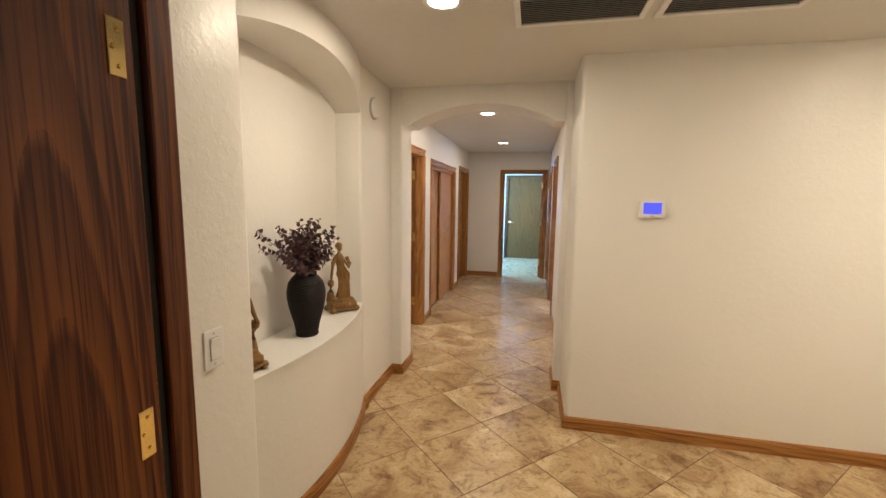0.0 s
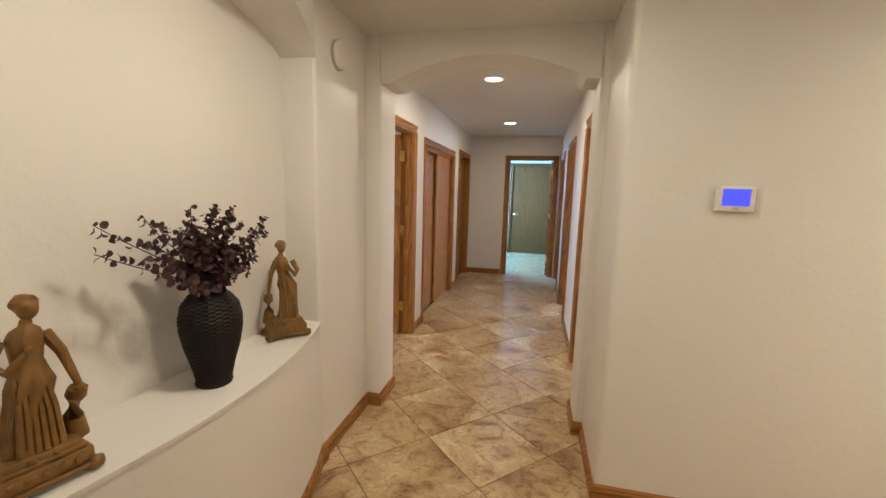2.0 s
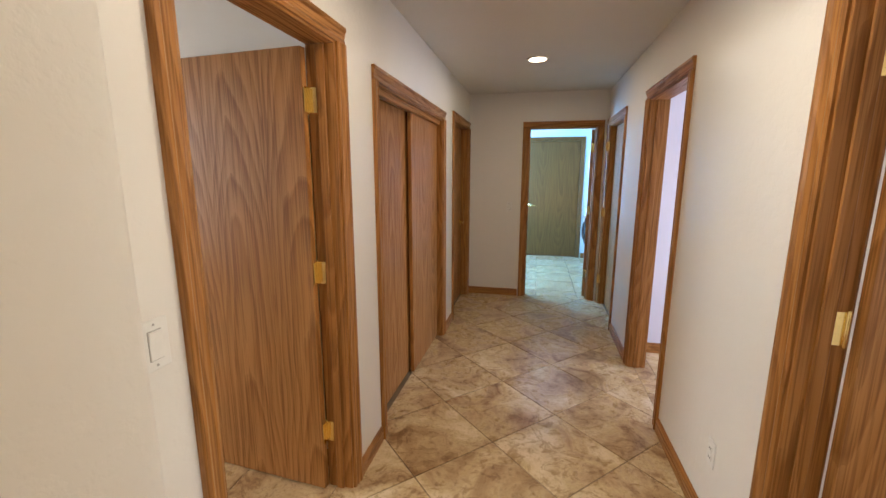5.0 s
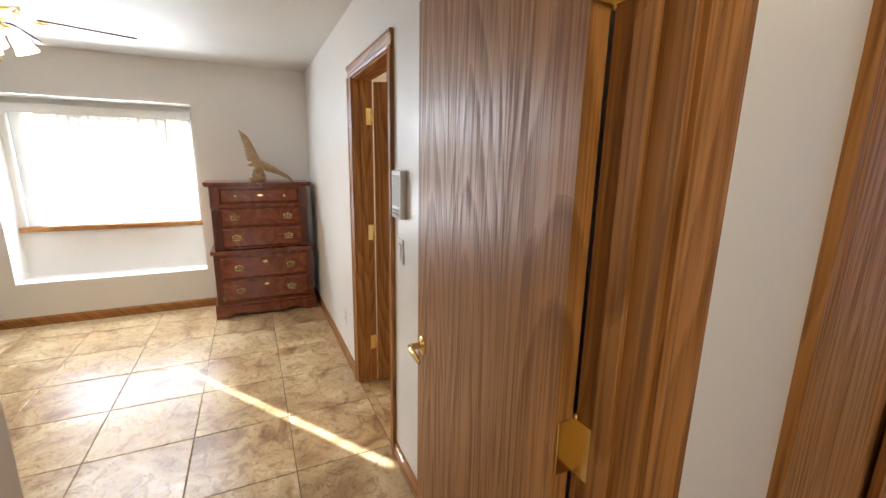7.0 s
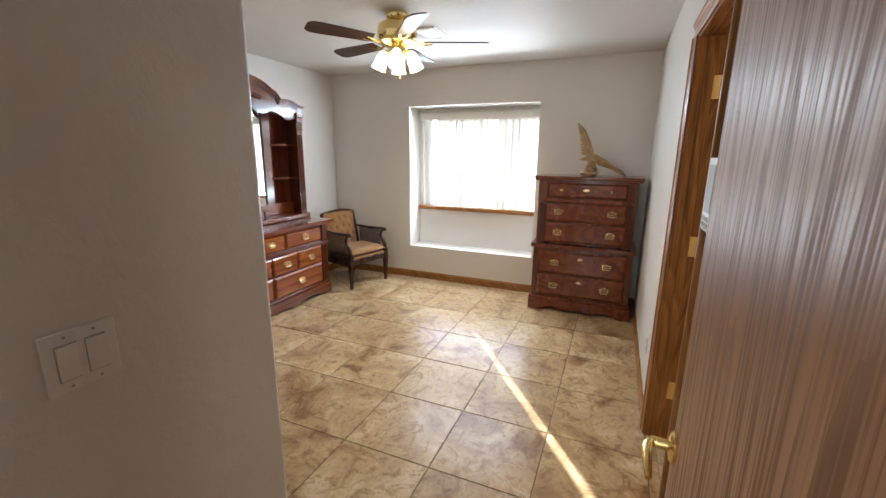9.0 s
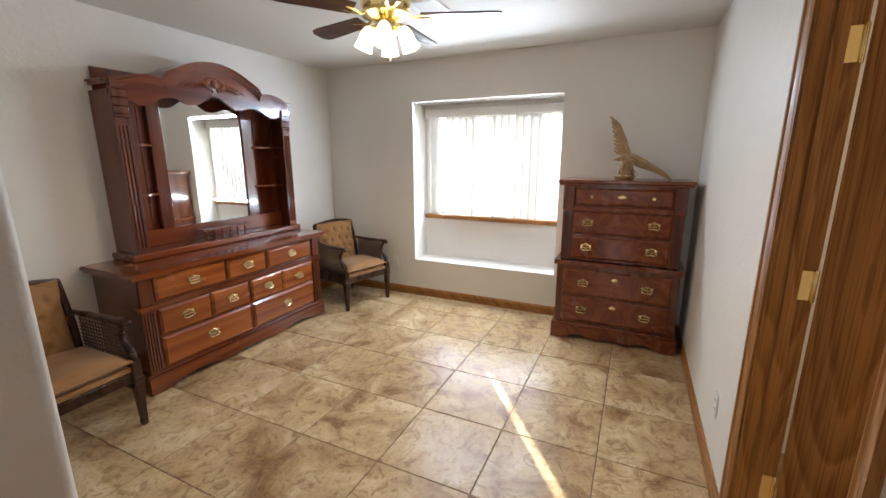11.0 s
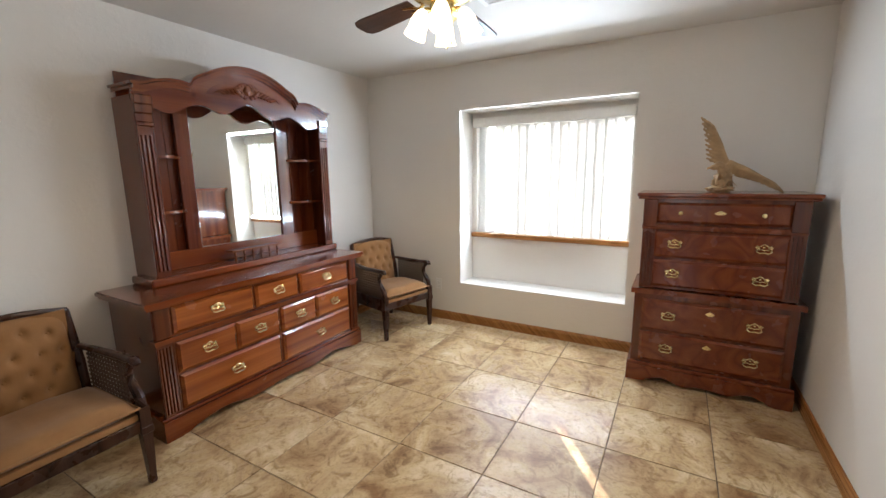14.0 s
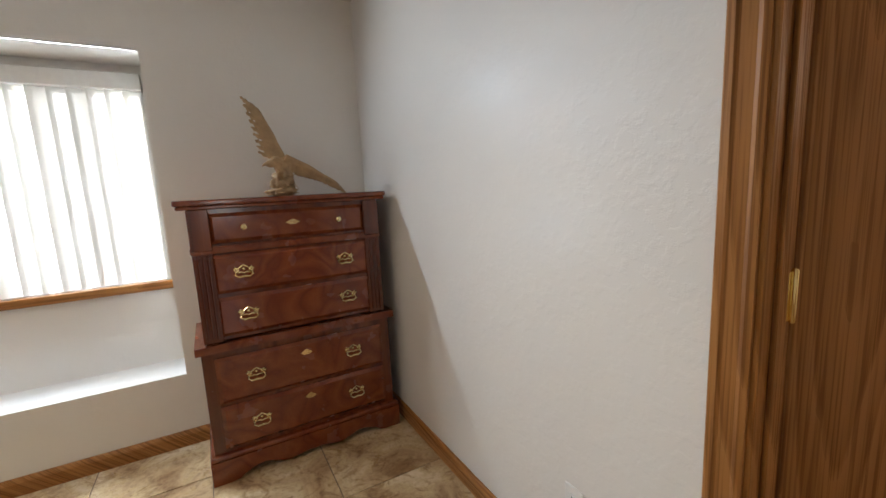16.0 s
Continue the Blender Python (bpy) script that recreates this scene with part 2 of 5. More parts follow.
TILE = tile_material("travertine_look_tile", (1.12, 1.07, 0.98))
GROUT = plain("grout", (0.19, 0.135, 0.085), 0.9, 0, 0.2, 50)
VASE_M = plain("black_woven_vase", (0.013, 0.009, 0.009), 0.55, 0, 0.4, 40, 0.3)
VASE_M.node_tree.nodes["Principled BSDF"].inputs["Specular IOR Level"].default_value = 0.25
LEAF_M = plain("dried_purple_leaves", (0.060, 0.022, 0.026), 0.7, 0, 0.6, 25, 0.1)
STEM_M = plain("brown_stems", (0.06, 0.035, 0.02), 0.7)
GILT = plain("gilded_resin", (0.22, 0.115, 0.032), 0.42, 0.25, 0.55, 22, 0.5)
BONE = plain("carved_pale_wood", (0.38, 0.25, 0.125), 0.55, 0, 0.75, 14, 0.5)
BLADE_M = wood("fan_blade_walnut", (0.05, 0.022, 0.014), (0.085, 0.04, 0.026), (0.12, 0.06, 0.04), "x", 0.35, 0.4)
ENAMEL = plain("white_enamel", (0.78, 0.80, 0.82), 0.2)
BLACK = plain("black_gloss", (0.012, 0.012, 0.014), 0.12)
# unseen ground; colour kept low to weaken its bounce onto the bedroom ceiling
GROUND = plain("unseen_ground", (0.24, 0.20, 0.15), 0.9, 0, 0.3, 8)

MIRROR, _nt, _b = material("mirror_glass")
_b.inputs["Base Color"].default_value = (0.86, 0.88, 0.86, 1)
_b.inputs["Metallic"].default_value, _b.inputs["Roughness"].default_value = 1.0, 0.015
GLASS, _nt, _b = material("window_glass")
_b.inputs["Transmission Weight"].default_value, _b.inputs["Roughness"].default_value, _b.inputs["IOR"].default_value = 1.0, 0.0, 1.45
BLIND, _nt, _b = material("vinyl_blind")
_b.inputs["Base Color"].default_value, _b.inputs["Roughness"].default_value = (0.82, 0.81, 0.78, 1), 0.5
_tr = _nt.nodes.new("ShaderNodeBsdfTranslucent")
_tr.inputs[0].default_value = (0.85, 0.86, 0.84, 1)
_mx = _nt.nodes.new("ShaderNodeMixShader")
_mx.inputs[0].default_value = 0.115
_nt.links.new(_b.outputs[0], _mx.inputs[1])
_nt.links.new(_tr.outputs[0], _mx.inputs[2])
_nt.links.new(_mx.outputs[0], _nt.nodes["Material Output"].inputs[0])
LAMP_ON = glow("lamp_lens", (1.0, 0.86, 0.66), 2.2)
SHADE_ON = glow("frosted_shade", (1.0, 0.82, 0.56), 1.5)
SCREEN = glow("blue_screen", (0.055, 0.07, 0.85), 0.15)


# ---- mesh helpers ----
def box(bm, x0, x1, y0, y1, z0, z1, bev=0.0, seg=1, upright=False):
    x0, x1 = sorted((x0, x1)); y0, y1 = sorted((y0, y1)); z0, z1 = sorted((z0, z1))
    vs = [bm.verts.new((x, y, z)) for z in (z0, z1) for x, y in ((x0, y0), (x1, y0), (x1, y1), (x0, y1))]
    fs = [bm.faces.new([vs[i] for i in q]) for q in ((3, 2, 1, 0), (4, 5, 6, 7), (0, 1, 5, 4), (1, 2, 6, 5), (2, 3, 7, 6), (3, 0, 4, 7))]
    if bev:
        es = {e for f in fs for e in f.edges}
        if upright:
            es = {e for e in es if abs(e.verts[0].co.z - e.verts[1].co.z) > 1e-6}
        r = bmesh.ops.bevel(bm, geom=list(es), offset=bev, segments=seg, affect="EDGES", profile=0.5)
    return vs


def prism(bm, pts, axis, a0, a1):
    """A polygon drawn in the two other axes (in x, y, z order), drawn out along axis."""
    def at(p, a):
        q = list(p)
        q.insert("xyz".index(axis), a)
        return q
    lo = [bm.verts.new(at(p, a0)) for p in pts]
    hi = [bm.verts.new(at(p, a1)) for p in pts]
    n = len(pts)
    fs = [bm.faces.new(lo), bm.faces.new(hi[::-1])]
    for i in range(n):
        fs.append(bm.faces.new((lo[i], hi[i], hi[(i + 1) % n], lo[(i + 1) % n])))
    return fs


def lathe(bm, prof, n=24, c=(0, 0, 0), m=None):
    """Turned profile of (radius, height) about an upright axis at c; m turns it first."""
    rings = []
    for r, z in prof:
        ring = []
        for i in range(n):
            a = 2 * math.pi * i / n
            p = Vector((r * math.cos(a), r * math.sin(a), z))
            ring.append(bm.verts.new((m @ p if m else p) + Vector(c)))
        rings.append(ring)
    for a, b in zip(rings, rings[1:]):
        for i in range(n):
            bm.faces.new((a[i], a[(i + 1) % n], b[(i + 1) % n], b[i]))
    bm.faces.new(rings[0][::-1])
    bm.faces.new(rings[-1])


def tube(bm, pts, rad, n=8, flat=1.0):
    pts = [Vector(p) for p in pts]
    rad = rad if isinstance(rad, (list, tuple)) else [rad] * len(pts)
    rings, up = [], Vector((0, 0, 1))
    for i, p in enumerate(pts):
        d = (pts[min(i + 1, len(pts) - 1)] - pts[max(i - 1, 0)]).normalized()
        u = d.cross(up if abs(d.z) < 0.95 else Vector((1, 0, 0))).normalized()
        w = u.cross(d)
        rings.append([bm.verts.new(p + rad[i] * (math.cos(2 * math.pi * k / n) * u + flat * math.sin(2 * math.pi * k / n) * w)) for k in range(n)])
    for a, b in zip(rings, rings[1:]):
        for i in range(n):
            bm.faces.new((a[i], a[(i + 1) % n], b[(i + 1) % n], b[i]))
    bm.faces.new(rings[0][::-1])
    bm.faces.new(rings[-1])


def blob(bm, c, r, rough=0.0, freq=8.0, sub=3):
    res = bmesh.ops.create_icosphere(bm, subdivisions=sub, radius=1.0)
    for v in res["verts"]:
        k = 1 + rough * noise.noise(Vector(v.co) * freq * 0.3 + Vector(c) * 9)
        v.co = Vector((v.co.x * r[0] * k + c[0], v.co.y * r[1] * k + c[1], v.co.z * r[2] * k + c[2]))


def finish(name, bm, mat, smooth=False):
    bmesh.ops.recalc_face_normals(bm, faces=bm.faces)
    me = bpy.data.meshes.new(name)
    bm.to_mesh(me)
    bm.free()
    me.materials.append(mat)
    if smooth:
        for p in me.polygons:
            p.use_smooth = True
        me.set_sharp_from_angle(angle=radians(40))
    return new(name, me)


def part(name, bm, mat, parent, label="", m=None, smooth=False):
    ob = finish(name, bm, mat, smooth)
    ob.parent = parent
    if m is not None:
        ob.matrix_basis = m
    return tagged(ob, label)


def thing(name, m, label, category, group="", kind=""):
    ob = new(name)
    ob.empty_display_size = 0.1
    ob.matrix_basis = m
    return tagged(ob, label, category, group, kind)


def solid(name, bm, mat, label, category, kind="structure", smooth=False):
    return tagged(finish(name, bm, mat, smooth), label, category, "", kind)


H = 2.44


# ---- walls, floors, ceiling ----
def wall(name, axis, c0, c1, u0, u1, openings=(), mat=None, label="cream painted plaster wall"):
    """A wall of thickness c0..c1 that runs along axis from u0 to u1, with openings (u, u, z, z)."""
    bm = bmesh.new()
    def put(a, b, z0, z1):
        if b - a > 1e-4 and z1 - z0 > 1e-4:
            box(bm, *((a, b, c0, c1) if axis == "x" else (c0, c1, a, b)), z0, z1)
    u = u0
    for a, b, z0, z1 in sorted(openings):
        put(u, a, 0, H)
        put(a, b, 0, z0)
        put(a, b, z1, H)
        u = b
    put(u, u1, 0, H)
    return solid(name, bm, mat or WALL, label, "wall")


def block(name, x0, x1, y0, y1, bev=0.02, label="cream painted wall with bullnose corners"):
    bm = bmesh.new()
    box(bm, x0, x1, y0, y1, 0, H, bev, 3, True)
    return solid(name, bm, WALL, label, "wall", smooth=True)


DH = 2.05
# foyer
wall("wall_entry", "x", 0.38, 0.74, -2.1, 3.2, [(-0.85, 0.56, 0, 2.09)])
block("wall_switch", -1.6, -1.0, 0.74, 1.207, 0.018)
block("wall_pier_west", -1.6, -1.25, 2.70, 3.33)
block("wall_arch_west", -1.6, -1.16, 3.33, 3.62)
bm = bmesh.new()
box(bm, 0.192, 0.34, 2.88, 3.33, 0, H)
solid("wall_corner_east", bm, WALL, "cream painted wall", "wall")
block("wall_arch_east", 0.14, 0.34, 3.33, 3.62)
block("wall_thermostat", 0.19, 3.2, 2.775, 2.94, 0.028)
wall("wall_south", "x", -2.7, -2.58, -2.1, 3.32)
wall("wall_south_west", "y", -2.22, -2.1, -2.58, 0.40)
# the two openings are unseen windows, added for the side-room lamps
wall("wall_east", "y", 3.2, 3.32, -2.58, 11.1, [(3.45, 4.55, 0.85, 1.95), (5.35, 6.45, 0.85, 1.95)])

# arched header between foyer and hall
bm = bmesh.new()
pts = [(-1.16, H), (-1.16, 2.15)]
for i in range(0, 25):
    a = i / 24
    pts.append((-1.085 + a * 1.15, 2.15 + 0.15 * math.sin(math.pi * a) ** 0.8))
pts += [(0.14, 2.15), (0.14, H)]
prism(bm, pts, "y", 3.33, 3.62)
solid("wall_arch", bm, WALL, "cream painted segmental arch over the hall opening", "wall")

# niche: back, bowed parapet with sill, arched head
NY0, NY1, SILL = 1.207, 2.70, 0.80
def bow(y):
    a = (y - NY0) / (NY1 - NY0)
    return -1.25 + 0.135 * (1 - (2 * a - 1) ** 2)
wall("wall_niche_back", "y", -1.56, -1.44, NY0, NY1)
N = 28
ys = [NY0 + (NY1 - NY0) * i / N for i in range(N + 1)]
bm = bmesh.new()
prism(bm, [(-1.44, NY0)] + [(bow(y), y) for y in ys] + [(-1.44, NY1)], "z", 0, SILL - 0.012)
solid("wall_niche_parapet", bm, WALL, "bowed cream plaster wall under the niche", "wall", smooth=True)
bm = bmesh.new()
fs = prism(bm, [(-1.44, NY0)] + [(bow(y) + 0.006, y) for y in ys] + [(-1.44, NY1)], "z", SILL - 0.012, SILL)
solid("niche_sill", bm, WALL, "smooth cream plaster sill of the niche", "sill", smooth=True)
bm = bmesh.new()
def head(y):
    a = (y - NY0) / (NY1 - NY0)
    return 2.125 + 0.165 * (max(0.0, 1 - (2 * a - 1) ** 2)) ** 0.75
rows = []
for y in ys:
    rows.append([bm.verts.new(p) for p in ((bow(y), y, H), (bow(y), y, head(y)), (-1.44, y, head(y)), (-1.44, y, H))])
for a, b in zip(rows, rows[1:]):
    for i in range(4):
        bm.faces.new((a[i], b[i], b[(i + 1) % 4], a[(i + 1) % 4]))
bm.faces.new(rows[0]); bm.faces.new(rows[-1][::-1])
solid("wall_niche_head", bm, WALL, "cream plaster arch over the niche", "wall", smooth=True)

# hall
BD = (3.94, 4.74, 0, DH)
wall("wall_hall_west", "y", -1.485, -1.365, 3.62, 8.18, [BD, (5.175, 6.705, 0, 1.985), (7.19, 8.08, 0, DH)])
wall("wall_hall_east", "y", 0.22, 0.34, 3.62, 8.18, [(3.70, 4.46, 0, DH), (5.62, 6.42, 0, DH), (7.25, 8.08, 0, DH)])
wall("wall_hall_end", "x", 8.18, 8.30, -1.485, 0.34, [(-0.665, 0.115, 0, DH)])
wall("wall_closet_back", "y", -2.3, -2.2, 4.98, 8.30)
wall("wall_linen_end", "x", 8.30, 8.42, -2.3, -1.3)
# side rooms
wall("wall_guest_study", "x", 5.0, 5.1, 0.34, 3.2)
wall("wall_study_north", "x", 6.74, 6.86, 0.34, 3.2, mat=LILAC, label="pale lilac painted wall")
wall("wall_linen_east", "y", 1.0, 1.1, 6.86, 8.30)
# laundry
wall("wall_laundry_far", "x", 10.83, 10.95, -1.9, 3.2, [(-0.74, 0.21, 0, 2.10)], BLUEW, "pale blue-white laundry wall")
# the west opening is an unseen window, added for the laundry lamp
wall("wall_laundry_west", "y", -1.9, -1.78, 8.30, 10.83, [(9.05, 10.15, 0.95, 2.05)], BLUEW, "pale blue-white laundry wall")
wall("wall_laundry_east", "y", 1.15, 1.27, 8.30, 10.83, (), BLUEW, "pale blue-white laundry wall")
wall("wall_laundry_south", "x", 8.302, 8.36, 0.34, 1.2, (), BLUEW, "pale blue-white laundry wall")
# bedroom
wall("wall_bedroom_north", "x", 4.86, 4.98, -6.24, -1.485, [(-3.67, -2.92, 0, DH)])
wall("wall_bedroom_south", "x", 1.08, 1.2, -6.24, -1.44)
wall("wall_bedroom_west", "y", -6.10, -5.82, 1.2, 4.86, [(2.28, 3.785, 0.40, 2.045)])
wall("wall_window_back", "y", -6.22, -6.10, 1.2, 4.86, [(2.33, 3.735, 0.88, 1.98)])
wall("wall_bedroom_east", "y", -2.22, -2.10, 1.2, 3.60)
block("wall_vestibule", -2.22, -1.365 - 0.121, 3.58, 3.70, 0.02)
# bathroom beyond
wall("wall_bath_west", "y", -4.5, -4.38, 4.98, 6.7)
wall("wall_bath_north", "x", 6.7, 6.8, -4.5, -2.2)

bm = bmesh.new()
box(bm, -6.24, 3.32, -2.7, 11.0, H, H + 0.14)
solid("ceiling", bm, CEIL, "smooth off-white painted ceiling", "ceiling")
bm = bmesh.new()
box(bm, -6.24, 3.32, -2.7, 11.0, -0.16, -0.004)
solid("floor", bm, GROUT, "brown grout bed under large stone-look tiles", "floor")
floor_ob = bpy.data.objects["floor"]
# added ground sheet, out of view behind the blind
bm = bmesh.new()
box(bm, -400, 400, -400, 400, -0.6, -0.3)
solid("ground", bm, GROUND, "plain unseen ground sheet outside the house", "ground")


# ---- trim ----
def baseboard(pts, label="oak baseboard with eased top edge"):
    """Along pts, standing off to the left of the way."""
    prof = [(0, 0), (0.015, 0), (0.015, 0.062), (0.011, 0.076), (0.006, 0.084), (0, 0.086)]
    P = [Vector(p) for p in pts]
    bm = bmesh.new()
    rows = []
    for i, p in enumerate(P):
        d0 = (P[i] - P[i - 1]).normalized() if i else (P[1] - P[0]).normalized()
        d1 = (P[i + 1] - P[i]).normalized() if i < len(P) - 1 else d0
        n0, n1 = Vector((-d0.y, d0.x)), Vector((-d1.y, d1.x))
        n = (n0 + n1).normalized()
        n = n / max(0.4, n.dot(n0))
        rows.append([bm.verts.new((p.x + n.x * d, p.y + n.y * d, z)) for d, z in prof])
    k = len(prof)
    for a, b in zip(rows, rows[1:]):
        for i in range(k):
            bm.faces.new((a[i], b[i], b[(i + 1) % k], a[(i + 1) % k]))
    bm.faces.new(rows[0]); bm.faces.new(rows[-1][::-1])
    d = P[-1] - P[0]
    return solid("baseboard", bm, OAK_X if abs(d.x) > abs(d.y) else OAK_Y, label, "baseboard")


baseboard([(-1.16, 3.62), (-1.16, 3.33), (-1.25, 3.33), (-1.25, 2.70)] + [(bow(y), y) for y in ys[::-1]] + [(-1.0, NY0), (-1.0, 0.76)])
baseboard([(3.2, 2.775), (0.19, 2.775), (0.19, 3.33), (0.14, 3.33), (0.14, 3.62), (0.22, 3.62), (0.22, 3.63)][::1][::-1][::-1])
baseboard([(-1.365, 5.105), (-1.365, 4.81)])
baseboard([(-1.365, 7.12), (-1.365, 6.775)])
baseboard([(-1.365, 3.87), (-1.365, 3.63)])
baseboard([(-0.735, 8.18), (-1.365, 8.18)])
baseboard([(0.22, 4.53), (0.22, 5.55)])
baseboard([(0.22, 6.49), (0.22, 7.18)])
baseboard([(3.2, 6.74), (0.34, 6.74)], "oak baseboard in the side room")
baseboard([(-3.74, 4.86), (-5.82, 4.86)])
baseboard([(-1.485, 4.86), (-2.85, 4.86)])
baseboard([(-5.82, 4.86), (-5.82, 1.2), (-2.22, 1.2), (-2.22, 3.70), (-1.50, 3.70)])
baseboard([(1.15, 10.83), (0.29, 10.83)])


def doorway(name, axis, c0, c1, u0, u1, z1, label, sides=(1, 1), jamb=True, wide=0.07, mats=None):
    """Lining, stops and moulded casings of a door opening in a wall c0..c1; u runs along axis."""
    up, across = mats or (OAK, OAK_X if axis == "x" else OAK_Y)
    th = thing(name, pose(0, 0, 0), label, "door frame", "", "structure")
    def b(bm, ua, ub, ca, cb, za, zb, bev=0.002):
        box(bm, *((ua, ub, ca, cb) if axis == "x" else (ca, cb, ua, ub)), za, zb, bev)
    for n, ua, ub, za, zb in (("jamb", u0, u0 + 0.018, 0, z1), ("jamb", u1 - 0.018, u1, 0, z1), ("head_jamb", u0 + 0.018, u1 - 0.018, z1 - 0.018, z1)):
        bm = bmesh.new()
        b(bm, ua, ub, c0 - 0.001, c1 + 0.001, za, zb)
        part(n, bm, up if n == "jamb" else across, th)
    if jamb:
        cm = (c0 + c1) / 2
        for n, ua, ub, za, zb in (("stop", u0 + 0.018, u0 + 0.028, 0, z1 - 0.018), ("stop", u1 - 0.028, u1 - 0.018, 0, z1 - 0.018)):
            bm = bmesh.new()
            b(bm, ua, ub, cm - 0.018, cm + 0.018, za, zb)
            part(n, bm, up, th)
    for on, face, sg in ((sides[0], c0, -1), (sides[1], c1, 1)):
        if not on:
            continue
        prof = [(0, 0), (0, 0.010), (0.012, 0.014), (0.02, 0.011), (0.045, 0.016), (0.052, 0.021), (wide - 0.004, 0.021), (wide, 0.016), (wide, 0)]
        for u, s in ((u0 + 0.008, -1), (u1 - 0.008, 1)):
            bm = bmesh.new()
            pp = [(u + s * a, face + sg * d) for a, d in prof]
            prism(bm, pp if axis == "x" else [(q, p) for p, q in pp], "z", 0, z1 - 0.008)
            part("side_casing", bm, up, th)
        bm = bmesh.new()
        pp = [(face + sg * d, z1 - 0.008 + a) for a, d in prof]
        prism(bm, pp, axis, u0 + 0.008 - wide, u1 - 0.008 + wide)
        part("head_casing", bm, across, th)
    return th


def hinge(parent, m, mat=None):
    bm = bmesh.new()
    box(bm, -0.036, 0.0, -0.0015, 0.0015, -0.05, 0.05)
    box(bm, -0.0015, 0.0015, 0.0, 0.036, -0.05, 0.05)
    lathe(bm, [(0.004, -0.056), (0.007, -0.052), (0.007, 0.052), (0.004, 0.056)], 10, (0.004, -0.004, 0))
    for z in (-0.03, 0, 0.03):
        lathe(bm, [(0.004, -0.0022), (0.004, 0.0022)], 8, (-0.02 + 0.006 * (z != 0), 0, z), Matrix.Rotation(radians(90), 3, "X"))
    return part("hinge", bm, BRASS, parent, "polished brass hinge", m, True)


def lever(parent, x, z, th, flip=1):
    """Lever handles on both faces of a leaf th thick."""
    for s, y in ((-1, 0.0), (1, th)):
        bm = bmesh.new()
        rot = Matrix.Rotation(radians(90), 3, "X")
        lathe(bm, [(0.033, 0), (0.033, 0.006), (0.026, 0.011), (0.012, 0.014), (0.011, 0.045)] if s < 0 else [(0.033, 0), (0.033, -0.006), (0.026, -0.011), (0.012, -0.014), (0.011, -0.045)], 20, (x, y, z), rot)
        tube(bm, [(x, y + s * 0.045, z), (x - flip * 0.03, y + s * 0.052, z + 0.004), (x - flip * 0.075, y + s * 0.05, z + 0.002), (x - flip * 0.105, y + s * 0.046, z - 0.008)], [0.010, 0.011, 0.009, 0.006], 10)
        part("handle", bm, BRASS, parent, "polished brass lever handle", None, True)


def leaf(parent, m, w, hgt=2.02, mat=None, handles=True, hinges=False, name="leaf", label="flush oak veneer door leaf", flip=1):
    bm = bmesh.new()
    box(bm, 0.003, w, 0.0, 0.035, 0.008, hgt, 0.002)
    lf = part(name, bm, mat or OAK, parent, label, m)
    if handles:
        lever(lf, w - 0.065, 0.94, 0.035, flip)
        bm = bmesh.new()
        box(bm, w - 0.001, w + 0.0015, 0.006, 0.029, 0.90, 0.98)
        part("latch_plate", bm, BRASS, lf, "brass latch plate")
    if hinges:
        for z in (0.30, 1.083, 1.817):
            hinge(lf, pose(0.003, 0.0, z, 0, 0, 180))
    return lf


# bedroom door, standing wide open into the room
d1 = doorway("door_1", "y", -1.485, -1.365, BD[0], BD[1], DH, "oak door frame with the flush oak door standing open")
leaf(d1, pose(-1.489, 4.684, 0, 0, 0, 175.2) @ Matrix.Translation((0, -0.035, 0)), 0.80)
for z in (0.30, 1.083, 1.817):
    hinge(d1, pose(-1.4845, 4.7205, z, 0, 0, 180))
# sliding closet
d2 = doorway("closet_1", "y", -1.485, -1.365, 5.175, 6.705, 1.985, "oak framed closet with two sliding flush doors", (0, 1), False)
bm = bmesh.new(); box(bm, -1.425, -1.385, 5.193, 6.687, 1.93, 1.985, 0.003)
part("track_fascia", bm, OAK_Y, d2)
for y0, y1, x0 in ((5.195, 5.985, -1.455), (5.92, 6.685, -1.412)):
    bm = bmesh.new()
    box(bm, x0 - 0.028, x0, y0, y1, 0.012, 1.945, 0.003)
    part("sliding_door", bm, OAK, d2)
d3 = doorway("door_2", "y", -1.485, -1.365, 7.19, 8.08, DH, "oak door frame with a closed flush oak door", (0, 1))
leaf(d3, pose(-1.445, 7.21, 0, 0, 0, 90), 0.85, 2.025, hinges=False)
d4 = doorway("door_3", "x", 8.18, 8.30, -0.665, 0.115, DH, "oak door frame to the laundry, door swung in")
leaf(d4, pose(0.092, 8.305, 0, 0, 0, 81), 0.735, 2.025)
for z in (0.30, 1.083, 1.817):
    hinge(d4, pose(0.0955, 8.298, z, 0, 0, 90))
d5 = doorway("door_4", "y", 0.22, 0.34, 7.25, 8.08, DH, "oak door frame with a closed flush oak door", (1, 0))
leaf(d5, pose(0.285, 8.06, 0, 0, 0, -90), 0.79, 2.025, hinges=False)
for z in (0.3, 1.083, 1.817):
    hinge(d5, pose(0.222, 8.07, z, 0, 0, 90))
d6 = doorway("door_5", "y", 0.22, 0.34, 5.62, 6.42, DH, "oak door frame opening to a pale lilac room")
d7 = doorway("door_6", "y", 0.22, 0.34, 3.70, 4.46, DH, "oak door frame with the oak door swung into the room")
leaf(d7, pose(0.345, 4.44, 0, 0, 0, 4) @ Matrix.Translation((0, -0.035, 0)), 0.72)
for z in (0.30, 1.083, 1.817):
    hinge(d7, pose(0.325, 4.44, z, 0, 0, 0))
